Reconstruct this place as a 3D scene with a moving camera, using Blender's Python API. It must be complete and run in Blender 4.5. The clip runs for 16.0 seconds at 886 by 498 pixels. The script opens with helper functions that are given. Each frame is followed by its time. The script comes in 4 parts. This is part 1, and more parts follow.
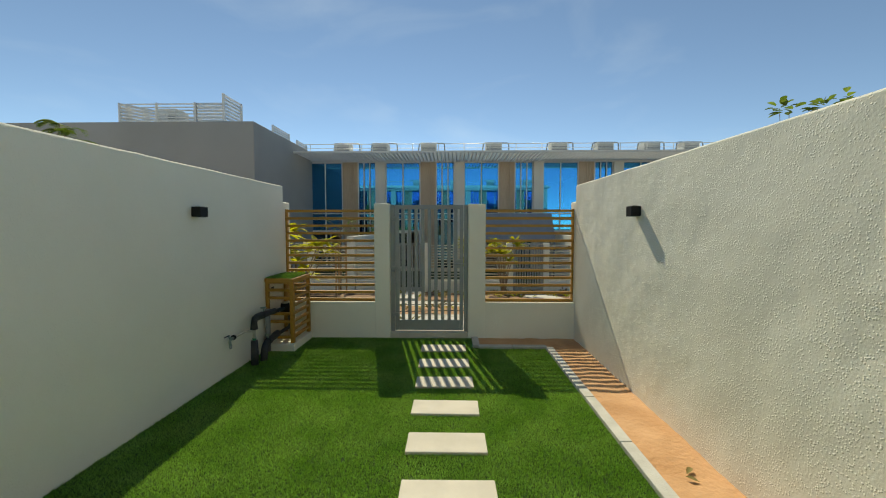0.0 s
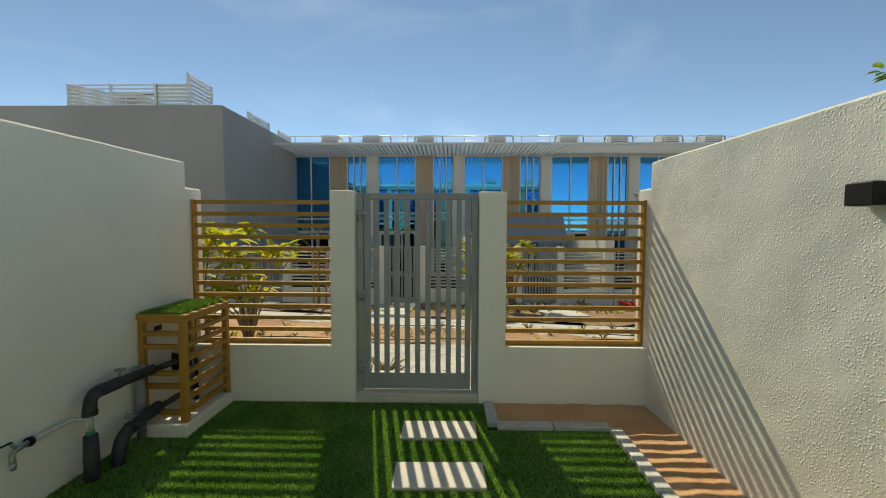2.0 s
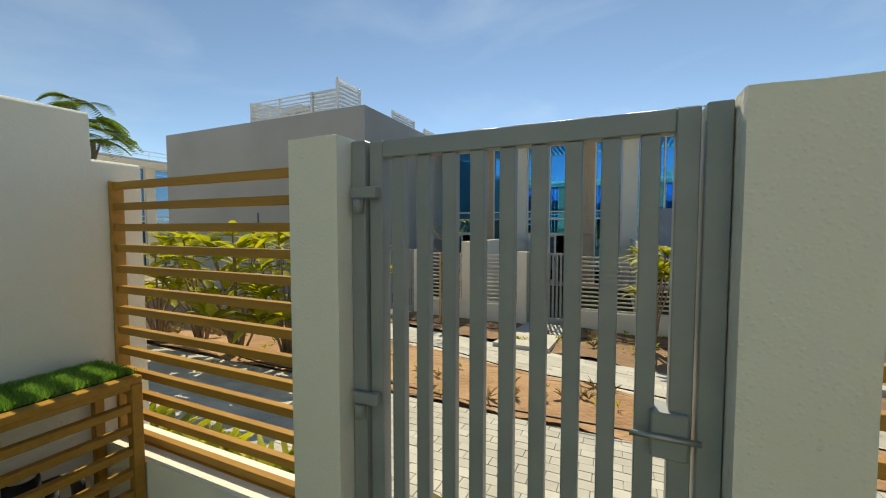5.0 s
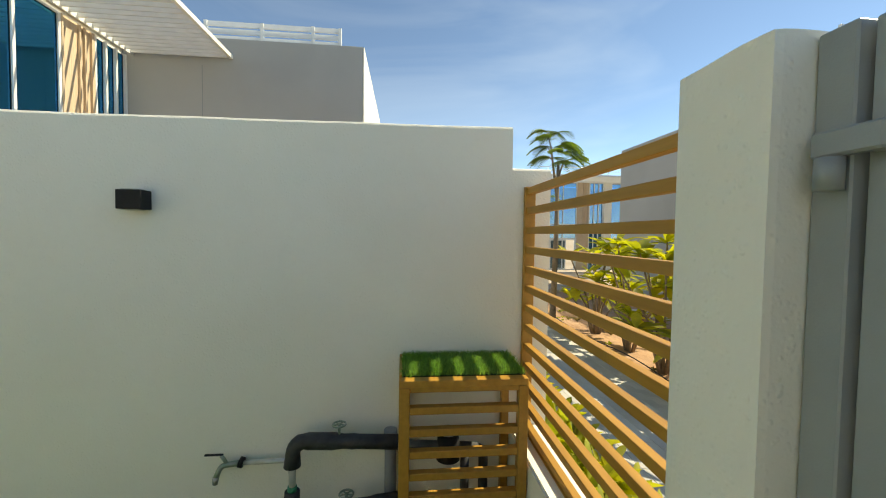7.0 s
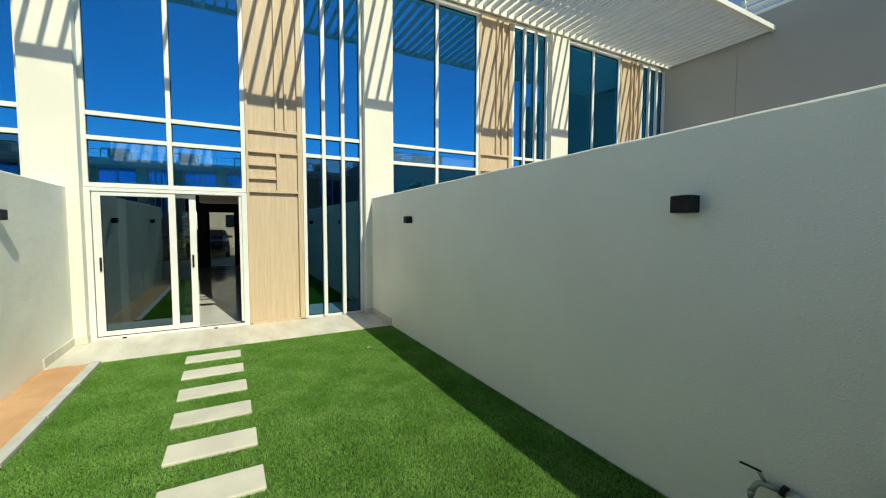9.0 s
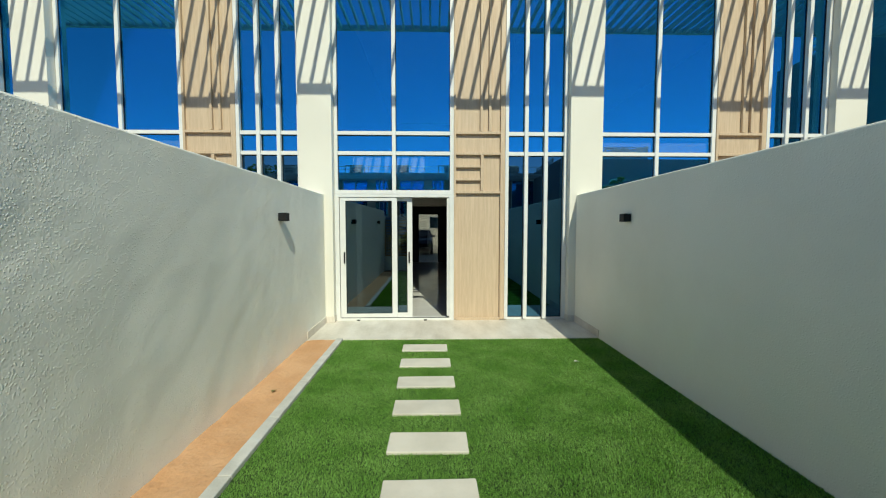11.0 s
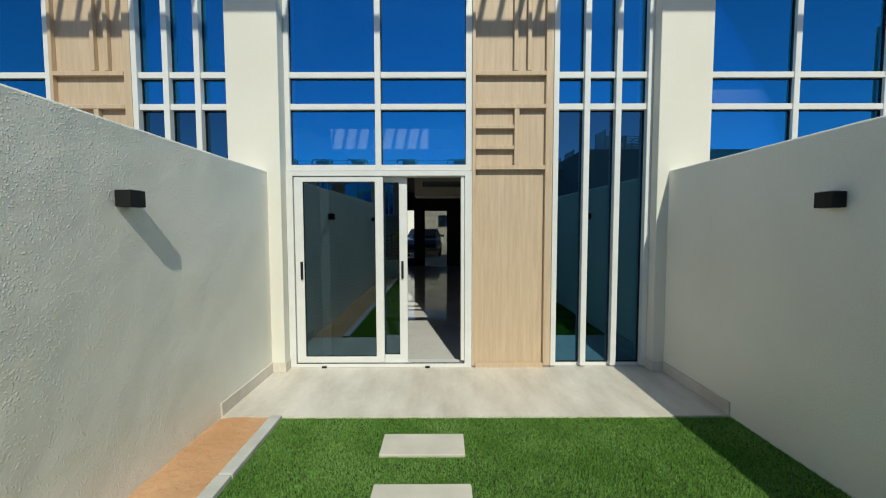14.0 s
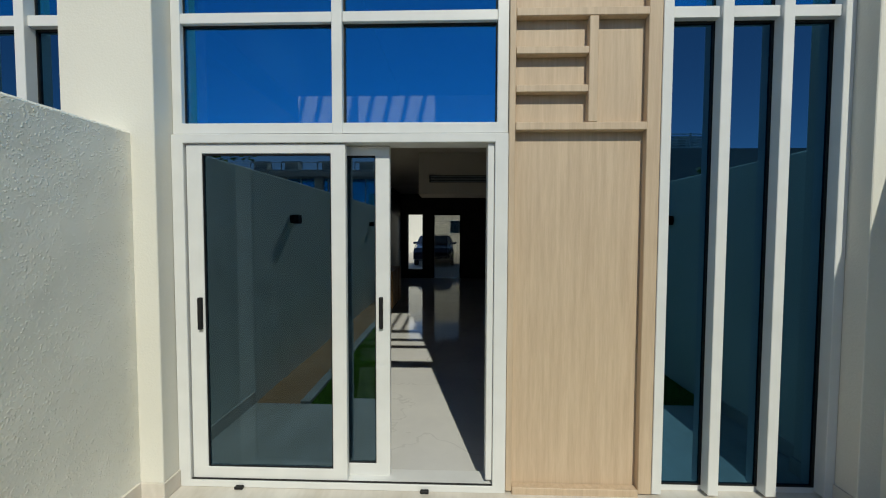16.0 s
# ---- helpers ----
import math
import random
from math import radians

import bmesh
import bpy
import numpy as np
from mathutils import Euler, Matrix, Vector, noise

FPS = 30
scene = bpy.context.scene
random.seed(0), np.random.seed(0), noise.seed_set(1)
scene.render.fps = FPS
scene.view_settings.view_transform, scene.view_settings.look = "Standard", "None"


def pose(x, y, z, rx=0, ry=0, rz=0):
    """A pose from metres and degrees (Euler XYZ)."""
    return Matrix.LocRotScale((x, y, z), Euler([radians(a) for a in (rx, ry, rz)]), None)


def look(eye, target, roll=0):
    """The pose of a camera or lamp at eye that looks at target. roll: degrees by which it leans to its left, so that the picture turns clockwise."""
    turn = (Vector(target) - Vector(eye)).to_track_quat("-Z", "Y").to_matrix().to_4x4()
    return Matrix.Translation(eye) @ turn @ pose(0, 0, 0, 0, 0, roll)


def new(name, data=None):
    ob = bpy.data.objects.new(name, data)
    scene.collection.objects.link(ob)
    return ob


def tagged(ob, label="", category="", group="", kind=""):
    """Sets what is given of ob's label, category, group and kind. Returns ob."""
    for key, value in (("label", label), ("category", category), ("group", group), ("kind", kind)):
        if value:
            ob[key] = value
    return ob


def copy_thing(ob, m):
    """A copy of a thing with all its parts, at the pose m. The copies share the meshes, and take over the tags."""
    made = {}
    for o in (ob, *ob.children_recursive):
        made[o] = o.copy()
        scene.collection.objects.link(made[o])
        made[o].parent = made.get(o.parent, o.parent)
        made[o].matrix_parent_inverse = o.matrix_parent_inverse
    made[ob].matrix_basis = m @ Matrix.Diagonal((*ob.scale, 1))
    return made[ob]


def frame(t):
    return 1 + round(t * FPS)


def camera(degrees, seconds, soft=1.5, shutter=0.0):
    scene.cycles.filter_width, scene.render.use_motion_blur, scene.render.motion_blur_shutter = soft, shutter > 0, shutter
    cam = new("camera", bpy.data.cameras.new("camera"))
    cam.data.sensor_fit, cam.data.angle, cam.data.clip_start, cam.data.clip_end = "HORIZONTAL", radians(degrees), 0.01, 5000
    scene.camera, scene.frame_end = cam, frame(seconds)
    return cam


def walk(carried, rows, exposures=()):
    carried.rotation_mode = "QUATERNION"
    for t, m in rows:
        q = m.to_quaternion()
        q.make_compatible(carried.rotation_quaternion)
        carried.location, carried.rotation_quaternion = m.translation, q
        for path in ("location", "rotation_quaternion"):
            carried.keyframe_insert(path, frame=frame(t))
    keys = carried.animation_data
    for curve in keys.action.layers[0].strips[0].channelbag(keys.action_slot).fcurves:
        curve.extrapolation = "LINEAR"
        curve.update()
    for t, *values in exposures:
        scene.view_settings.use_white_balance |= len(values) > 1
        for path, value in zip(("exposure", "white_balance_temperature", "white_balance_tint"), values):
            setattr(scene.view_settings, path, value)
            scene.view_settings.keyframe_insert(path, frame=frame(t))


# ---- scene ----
# ---- camera ----
cam = camera(97.4, 16.0, soft=1.1)
PATH = [
    (0, (0.649, 2.069, 1.545), (0.602, 4.065, 1.436), 0.0),
    (0.5, (0.627, 2.589, 1.545), (0.581, 4.586, 1.445), 0.4),
    (1, (0.609, 3.077, 1.553), (0.575, 5.075, 1.457), 0.4),
    (1.5, (0.602, 3.568, 1.558), (0.557, 5.565, 1.457), 0.3),
    (2, (0.62, 4.066, 1.55), (0.583, 6.063, 1.445), 0.2),
    (2.5, (0.647, 4.56, 1.545), (0.606, 6.557, 1.439), 0.1),
    (3, (0.674, 5.025, 1.563), (0.625, 7.022, 1.462), 0.1),
    (3.2, (0.674, 5.188, 1.566), (0.628, 7.185, 1.461), 0.1),
    (5.5, (0.574, 6.638, 1.565), (-0.626, 8.235, 1.469), 0.1),
    (6, (0.467, 6.78, 1.56), (-1.107, 8.012, 1.469), 0.3),
    (6.5, (0.389, 6.873, 1.551), (-1.462, 7.626, 1.478), 0.9),
    (7, (0.345, 6.886, 1.546), (-1.644, 7.089, 1.47), 0.8),
    (7.5, (0.332, 6.854, 1.558), (-1.623, 6.443, 1.464), 0.9),
    (8, (0.369, 6.824, 1.567), (-1.39, 5.878, 1.458), 0.8),
    (8.4, (0.411, 6.835, 1.569), (-1.071, 5.497, 1.449), 0.6),
    (8.5, (0.422, 6.838, 1.569), (-0.969, 5.406, 1.45), 0.6),
    (9, (0.483, 6.835, 1.569), (-0.467, 5.079, 1.453), 0.1),
    (9.5, (0.549, 6.814, 1.564), (-0.002, 4.895, 1.438), 0.0),
    (10, (0.596, 6.727, 1.562), (0.362, 4.744, 1.446), -0.1),
    (12.3, (0.605, 5.696, 1.535), (0.598, 3.7, 1.422), 0.0),
    (12.5, (0.605, 5.553, 1.534), (0.592, 3.557, 1.415), -0.2),
    (13, (0.608, 5.089, 1.525), (0.596, 3.092, 1.415), -0.2),
    (13.5, (0.591, 4.596, 1.517), (0.575, 2.599, 1.404), -0.2),
    (14, (0.579, 4.093, 1.51), (0.576, 2.096, 1.394), -0.1),
    (14.5, (0.574, 3.634, 1.516), (0.591, 1.637, 1.409), -0.2),
    (15, (0.56, 3.143, 1.516), (0.588, 1.146, 1.42), -0.2),
    (15.5, (0.57, 2.679, 1.518), (0.621, 0.682, 1.429), -0.1),
    (16, (0.569, 2.228, 1.526), (0.63, 0.231, 1.441), 0.2),
]
walk(cam, [(t, look(eye, target, roll)) for t, eye, target, roll in PATH], [(0, 0.47, 8350, -2), (2.5, 0.57, 8550, -1), (5.5, 0.76, 8550, 0), (7, 1.15, 8700, 0), (8.4, 0.86, 7900, -5), (9, 0.56, 7500, -7), (10, 0.38, 7100, -7), (12.5, 0.26, 6900, -3), (14.5, 0.02, 6750, 0), (16, -0.15, 6650, 1)])

# ---- sky, sun ----
SUN = Vector((-0.22, 1.03, 1.0)).normalized()
world = bpy.data.worlds.new("sky")
scene.world = world
world.use_nodes = True
wt = world.node_tree
sky = wt.nodes.new("ShaderNodeTexSky")
sky.sky_type = "NISHITA"
sky.sun_disc = False
sky.sun_elevation = math.asin(SUN.z)
sky.sun_rotation = math.atan2(SUN.x, SUN.y)
sky.air_density = 0.55
sky.dust_density = 0.0
sky.ozone_density = 3.5
sky_co = wt.nodes.new("ShaderNodeTexCoord")
sky_map = wt.nodes.new("ShaderNodeMapping")
sky_map.inputs["Scale"].default_value = (1.6, 0.9, 4.0)
sky_map.inputs["Rotation"].default_value = (0.0, 0.3, 0.5)
cirrus = wt.nodes.new("ShaderNodeTexNoise")
cirrus.inputs["Scale"].default_value = 1.6
cirrus.inputs["Detail"].default_value = 7.0
cirrus.inputs["Distortion"].default_value = 0.6
veil = wt.nodes.new("ShaderNodeMapRange")
veil.inputs["From Min"].default_value = 0.52
veil.inputs["From Max"].default_value = 0.85
veil.inputs["To Max"].default_value = 0.12
cloud = wt.nodes.new("ShaderNodeMix")
cloud.data_type = "RGBA"
cloud.inputs["B"].default_value = (7.0, 7.6, 8.4, 1)
wt.links.new(sky_co.outputs["Generated"], sky_map.inputs["Vector"])
wt.links.new(sky_map.outputs["Vector"], cirrus.inputs["Vector"])
wt.links.new(cirrus.outputs["Fac"], veil.inputs["Value"])
wt.links.new(veil.outputs["Result"], cloud.inputs["Factor"])
wt.links.new(sky.outputs["Color"], cloud.inputs["A"])
wt.links.new(cloud.outputs["Result"], wt.nodes["Background"].inputs["Color"])
wt.nodes["Background"].inputs["Strength"].default_value = 0.125
sun = new("sun", bpy.data.lights.new("sun", "SUN"))
sun.data.energy = 3.15
sun.data.angle = radians(0.5)
sun.data.color = (1.0, 0.95, 0.87)
sun.matrix_world = look(SUN * 30, (0, 0, 0))

# ---- materials ----
def surface(name, base, base2=None, rough=0.8, metal=0.0, scale=3.0, fine=60.0, bump=0.0, bump_scale=60.0, spread=0.0,
            stretch=(1, 1, 1), island=False, spec=0.5, low=0.35, high=0.65, fine_amount=0.25, coat=0.0):
    """Two colours mixed by a broad and a fine noise, with relief, in metres."""
    m = bpy.data.materials.new(name)
    m.use_nodes = True
    t = m.node_tree
    b = t.nodes["Principled BSDF"]
    b.inputs["Roughness"].default_value = rough
    b.inputs["Metallic"].default_value = metal
    b.inputs["Specular IOR Level"].default_value = spec
    b.inputs["Coat Weight"].default_value = coat
    base2 = base2 or tuple(c * 0.85 for c in base)
    geo = t.nodes.new("ShaderNodeNewGeometry")
    mp = t.nodes.new("ShaderNodeMapping")
    mp.inputs["Scale"].default_value = stretch
    t.links.new(geo.outputs["Position"], mp.inputs["Vector"])
    def noise_at(s, detail):
        n = t.nodes.new("ShaderNodeTexNoise")
        n.inputs["Scale"].default_value = s
        n.inputs["Detail"].default_value = detail
        t.links.new(mp.outputs["Vector"], n.inputs["Vector"])
        return n.outputs["Fac"]
    broad = t.nodes.new("ShaderNodeMapRange")
    broad.inputs["From Min"].default_value, broad.inputs["From Max"].default_value = low, high
    t.links.new(noise_at(scale, 5), broad.inputs["Value"])
    grain = t.nodes.new("ShaderNodeMath")
    grain.operation = "MULTIPLY_ADD"
    t.links.new(noise_at(fine, 3), grain.inputs[0])
    grain.inputs[1].default_value = fine_amount * 2
    t.links.new(broad.outputs["Result"], grain.inputs[2])
    shift = t.nodes.new("ShaderNodeMath")
    shift.operation = "SUBTRACT"
    shift.use_clamp = True
    t.links.new(grain.outputs[0], shift.inputs[0])
    shift.inputs[1].default_value = fine_amount
    mix = t.nodes.new("ShaderNodeMix")
    mix.data_type = "RGBA"
    mix.inputs["A"].default_value, mix.inputs["B"].default_value = (*base, 1), (*base2, 1)
    t.links.new(shift.outputs[0], mix.inputs["Factor"])
    out = mix.outputs["Result"]
    if spread:
        hue = t.nodes.new("ShaderNodeHueSaturation")
        rnd = t.nodes.new("ShaderNodeMapRange")
        rnd.inputs["To Min"].default_value, rnd.inputs["To Max"].default_value = 1 - spread, 1 + spread
        if island:
            t.links.new(geo.outputs["Random Per Island"], rnd.inputs["Value"])
        else:
            info = t.nodes.new("ShaderNodeObjectInfo")
            t.links.new(info.outputs["Random"], rnd.inputs["Value"])
        t.links.new(rnd.outputs["Result"], hue.inputs["Value"])
        t.links.new(out, hue.inputs["Color"])
        out = hue.outputs["Color"]
    t.links.new(out, b.inputs["Base Color"])
    if bump:
        bp = t.nodes.new("ShaderNodeBump")
        bp.inputs["Strength"].default_value = 1.0
        bp.inputs["Distance"].default_value = bump
        t.links.new(noise_at(bump_scale, 4), bp.inputs["Height"])
        t.links.new(bp.outputs["Normal"], b.inputs["Normal"])
    return m


def stucco(name, base, base2, lumps, fine, size=55, wave=0.0, sparse=0.33):
    """Rough spray render: rounded pebbles of plaster over a fine grain, with faint stains that run down."""
    m = surface(name, base, base2, rough=0.92, scale=1.1, fine=25, fine_amount=0.18, spec=0.2)
    t = m.node_tree
    geo = t.nodes.new("ShaderNodeNewGeometry")
    warp = t.nodes.new("ShaderNodeTexNoise")
    warp.inputs["Scale"].default_value = 16
    t.links.new(geo.outputs["Position"], warp.inputs["Vector"])
    pebble = t.nodes.new("ShaderNodeTexVoronoi")
    pebble.feature = "SMOOTH_F1"
    pebble.inputs["Scale"].default_value = size
    pebble.inputs["Smoothness"].default_value = 0.6
    t.links.new(geo.outputs["Position"], pebble.inputs["Vector"])
    cut = t.nodes.new("ShaderNodeMapRange")
    cut.inputs["From Min"].default_value, cut.inputs["From Max"].default_value = 0.1, 0.42
    cut.inputs["To Min"].default_value, cut.inputs["To Max"].default_value = 1, 0
    t.links.new(pebble.outputs["Distance"], cut.inputs["Value"])
    some = t.nodes.new("ShaderNodeMapRange")
    some.inputs["From Min"].default_value, some.inputs["From Max"].default_value = sparse, sparse + 0.17
    t.links.new(warp.outputs["Fac"], some.inputs["Value"])
    mul = t.nodes.new("ShaderNodeMath")
    mul.operation = "MULTIPLY"
    t.links.new(cut.outputs["Result"], mul.inputs[0])
    t.links.new(some.outputs["Result"], mul.inputs[1])
    b1 = t.nodes.new("ShaderNodeBump")
    b1.inputs["Distance"].default_value = lumps
    t.links.new(mul.outputs[0], b1.inputs["Height"])
    sand = t.nodes.new("ShaderNodeTexNoise")
    sand.inputs["Scale"].default_value = 70
    sand.inputs["Detail"].default_value = 5
    t.links.new(geo.outputs["Position"], sand.inputs["Vector"])
    b2 = t.nodes.new("ShaderNodeBump")
    b2.inputs["Distance"].default_value = fine
    t.links.new(sand.outputs["Fac"], b2.inputs["Height"])
    t.links.new(b1.outputs["Normal"], b2.inputs["Normal"])
    if wave:
        swell = t.nodes.new("ShaderNodeTexNoise")
        swell.inputs["Scale"].default_value, swell.inputs["Detail"].default_value = 2.2, 2.5
        t.links.new(geo.outputs["Position"], swell.inputs["Vector"])
        b0 = t.nodes.new("ShaderNodeBump")
        b0.inputs["Distance"].default_value = wave
        t.links.new(swell.outputs["Fac"], b0.inputs["Height"])
        t.links.new(b0.outputs["Normal"], b1.inputs["Normal"])
    t.links.new(b2.outputs["Normal"], t.nodes["Principled BSDF"].inputs["Normal"])
    return m


def glazing(name, tint, gloss, mirror_tint):
    """A coated pane: part of the light is mirrored, the rest goes through tinted."""
    m = bpy.data.materials.new(name)
    m.use_nodes = True
    t = m.node_tree
    t.nodes.remove(t.nodes["Principled BSDF"])
    clear = t.nodes.new("ShaderNodeBsdfTransparent")
    clear.inputs["Color"].default_value = (*tint, 1)
    shine = t.nodes.new("ShaderNodeBsdfGlossy")
    shine.inputs["Color"].default_value = (*mirror_tint, 1)
    shine.inputs["Roughness"].default_value = 0.0
    facing = t.nodes.new("ShaderNodeFresnel")
    facing.inputs["IOR"].default_value = 1.5
    add = t.nodes.new("ShaderNodeMath")
    add.operation = "ADD"
    add.use_clamp = True
    add.inputs[1].default_value = gloss
    t.links.new(facing.outputs["Fac"], add.inputs[0])
    mix = t.nodes.new("ShaderNodeMixShader")
    t.links.new(add.outputs[0], mix.inputs[0])
    t.links.new(clear.outputs[0], mix.inputs[1])
    t.links.new(shine.outputs[0], mix.inputs[2])
    t.links.new(mix.outputs[0], t.nodes["Material Output"].inputs["Surface"])
    return m


def marble(name):
    m = surface(name, (0.74, 0.73, 0.7), (0.68, 0.67, 0.65), rough=0.07, scale=1.5, fine=12)
    t = m.node_tree
    geo = t.nodes.new("ShaderNodeNewGeometry")
    n = t.nodes.new("ShaderNodeTexNoise")
    n.inputs["Scale"].default_value, n.inputs["Detail"].default_value, n.inputs["Distortion"].default_value = 0.7, 5, 0.9
    t.links.new(geo.outputs["Position"], n.inputs["Vector"])
    vein = t.nodes.new("ShaderNodeMath")
    vein.operation = "COMPARE"
    vein.inputs[1].default_value, vein.inputs[2].default_value = 0.5, 0.0035
    t.links.new(n.outputs["Fac"], vein.inputs[0])
    mix = t.nodes.new("ShaderNodeMix")
    mix.data_type = "RGBA"
    b = t.nodes["Principled BSDF"]
    was = b.inputs["Base Color"].links[0].from_socket
    t.links.new(vein.outputs[0], mix.inputs["Factor"])
    t.links.new(was, mix.inputs["A"])
    mix.inputs["B"].default_value = (0.63, 0.62, 0.6, 1)
    t.links.new(mix.outputs["Result"], b.inputs["Base Color"])
    return m


def leafy(m, share, tint):
    """Lets part of the light through thin blades."""
    t = m.node_tree
    b = t.nodes["Principled BSDF"]
    tr = t.nodes.new("ShaderNodeBsdfTranslucent")
    hue = t.nodes.new("ShaderNodeMix")
    hue.data_type = "RGBA"
    hue.blend_type = "MULTIPLY"
    hue.inputs["Factor"].default_value = 1.0
    hue.inputs["B"].default_value = (*tint, 1)
    t.links.new(b.inputs["Base Color"].links[0].from_socket, hue.inputs["A"])
    t.links.new(hue.outputs["Result"], tr.inputs["Color"])
    mix = t.nodes.new("ShaderNodeMixShader")
    mix.inputs[0].default_value = share
    t.links.new(b.outputs[0], mix.inputs[1])
    t.links.new(tr.outputs[0], mix.inputs[2])
    t.links.new(mix.outputs[0], t.nodes["Material Output"].inputs["Surface"])
    return m


STUCCO_E = stucco("cream_pebble_render", (0.86, 0.845, 0.765), (0.8, 0.785, 0.7), 0.0025, 0.0017, 78, 0.026, 0.34)
# lightened to make up for missing fill light on the shaded garden walls
STUCCO = stucco("cream_render", (0.86, 0.84, 0.75), (0.81, 0.79, 0.7), 0.001, 0.0012, 70)
STUCCO_FAR = surface("cream_render_far", (0.8, 0.77, 0.68), (0.74, 0.71, 0.62), rough=0.92, bump=0.003, bump_scale=60)
# darker than the garden render, to tone down sunlight on the facade
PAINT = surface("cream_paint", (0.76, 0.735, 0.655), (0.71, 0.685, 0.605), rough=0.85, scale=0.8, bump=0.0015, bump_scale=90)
GREY_PAINT = surface("grey_render", (0.4, 0.4, 0.385), (0.35, 0.35, 0.335), rough=0.9, scale=0.4, bump=0.002, bump_scale=60)
TURF_BASE = surface("turf_backing", (0.018, 0.042, 0.008), (0.028, 0.058, 0.012), rough=0.95, fine=180, bump=0.01, bump_scale=160)
TURF = surface("turf_blade", (0.155, 0.32, 0.066), (0.25, 0.425, 0.125), rough=0.75, scale=2.6, spread=0.5, island=True, spec=0.1)
SLAB = surface("pale_concrete", (0.62, 0.575, 0.5), (0.54, 0.5, 0.43), rough=0.85, scale=4, bump=0.001, bump_scale=150, spread=0.05)
TERRACE = surface("porcelain_paving", (0.72, 0.67, 0.6), (0.52, 0.47, 0.4), rough=0.5, scale=1.6, fine=14, stretch=(2.6, 0.9, 1), low=0.3, high=0.72, fine_amount=0.3, spread=0.03, bump=0.0006, bump_scale=120)
KERB = surface("kerb_concrete", (0.56, 0.55, 0.52), (0.45, 0.44, 0.41), rough=0.9, scale=5, bump=0.003, bump_scale=80)
SAND = surface("ochre_sand", (0.5, 0.27, 0.13), (0.6, 0.35, 0.19), rough=0.95, scale=2.5, fine=90, bump=0.012, bump_scale=22)
SOIL_DARK = surface("damp_soil", (0.21, 0.125, 0.07), (0.31, 0.19, 0.11), rough=0.97, scale=1.6, fine=50, bump=0.03, bump_scale=14)
SOIL = surface("red_soil", (0.34, 0.19, 0.1), (0.46, 0.28, 0.16), rough=0.97, scale=1.6, fine=50, bump=0.03, bump_scale=14)
GROUND = surface("desert_ground", (0.46, 0.38, 0.29), (0.38, 0.3, 0.21), rough=0.97, scale=0.2, fine=8, bump=0.02, bump_scale=9)
PAVER = surface("pale_paver", (0.52, 0.5, 0.455), (0.43, 0.41, 0.37), rough=0.9, scale=2.0, spread=0.1, bump=0.0015, bump_scale=120)
PAVER_J = surface("pale_paver_run", (0.52, 0.5, 0.455), (0.43, 0.41, 0.37), rough=0.9, scale=2.0, spread=0.1, island=True, bump=0.0015, bump_scale=120)
SLAT = surface("amber_slat", (0.45, 0.235, 0.037), (0.38, 0.19, 0.028), rough=0.5, scale=6, fine=40, stretch=(0.5, 6, 6), spread=0.06)
SLAT_PALE = surface("cream_slat", (0.62, 0.58, 0.48), (0.56, 0.52, 0.42), rough=0.6, scale=6)
GATE_PAINT = surface("grey_powder_coat", (0.3, 0.325, 0.33), (0.27, 0.295, 0.3), rough=0.38, scale=8, fine=200, bump=0.0003, bump_scale=300)
STEEL = surface("galvanised_steel", (0.45, 0.46, 0.46), (0.35, 0.36, 0.36), rough=0.4, metal=0.8, scale=20)
BLACK = surface("black_enamel", (0.01, 0.01, 0.011), (0.015, 0.015, 0.015), rough=0.55, scale=20, spec=0.25)
FOAM = surface("black_pipe_lagging", (0.02, 0.021, 0.023), (0.05, 0.052, 0.055), rough=0.65, scale=14, fine=90, bump=0.004, bump_scale=35)
PVC = surface("grey_plastic_pipe", (0.25, 0.27, 0.28), (0.2, 0.22, 0.23), rough=0.45, scale=10)
PVC_PALE = surface("pale_pipe", (0.55, 0.55, 0.52), (0.42, 0.43, 0.4), rough=0.45, scale=16)
GREEN_TAPE = surface("green_fitting", (0.02, 0.25, 0.15), (0.02, 0.2, 0.1), rough=0.5, scale=30)
PATINA = surface("green_brass", (0.25, 0.34, 0.26), (0.34, 0.36, 0.3), rough=0.45, metal=0.5, scale=40)
ALU = surface("white_aluminium", (0.74, 0.74, 0.72), (0.7, 0.7, 0.68), rough=0.35, scale=6, fine_amount=0.1)
CANOPY = surface("white_canopy_slat", (0.74, 0.73, 0.69), (0.68, 0.67, 0.63), rough=0.5, scale=3)
OAK = surface("oak_cladding", (0.6, 0.465, 0.325), (0.5, 0.375, 0.255), rough=0.55, scale=4.5, fine=26, stretch=(8, 8, 0.5), low=0.3, high=0.7, fine_amount=0.5, bump=0.0006, bump_scale=60)
GLASS = glazing("blue_coated_glass", (0.72, 0.78, 0.84), 0.45, (0.06, 0.5, 0.97))
# lower side panes: the dim reflection of unlit walls is put into the tints
SIDE_GLASS_DIM = glazing("side_glass_dim_reflection", (0.06, 0.07, 0.08), 0.29, (0.16, 0.43, 0.7))
DOOR_GLASS = glazing("tinted_door_glass", (0.18, 0.21, 0.23), 0.17, (0.4, 0.62, 0.78))
CAR_GLASS = glazing("car_glass", (0.1, 0.1, 0.1), 0.15, (0.8, 0.85, 0.9))
RUBBER = surface("black_rubber", (0.015, 0.015, 0.015), (0.025, 0.025, 0.025), rough=0.8, scale=20)
MARBLE = marble("veined_marble")
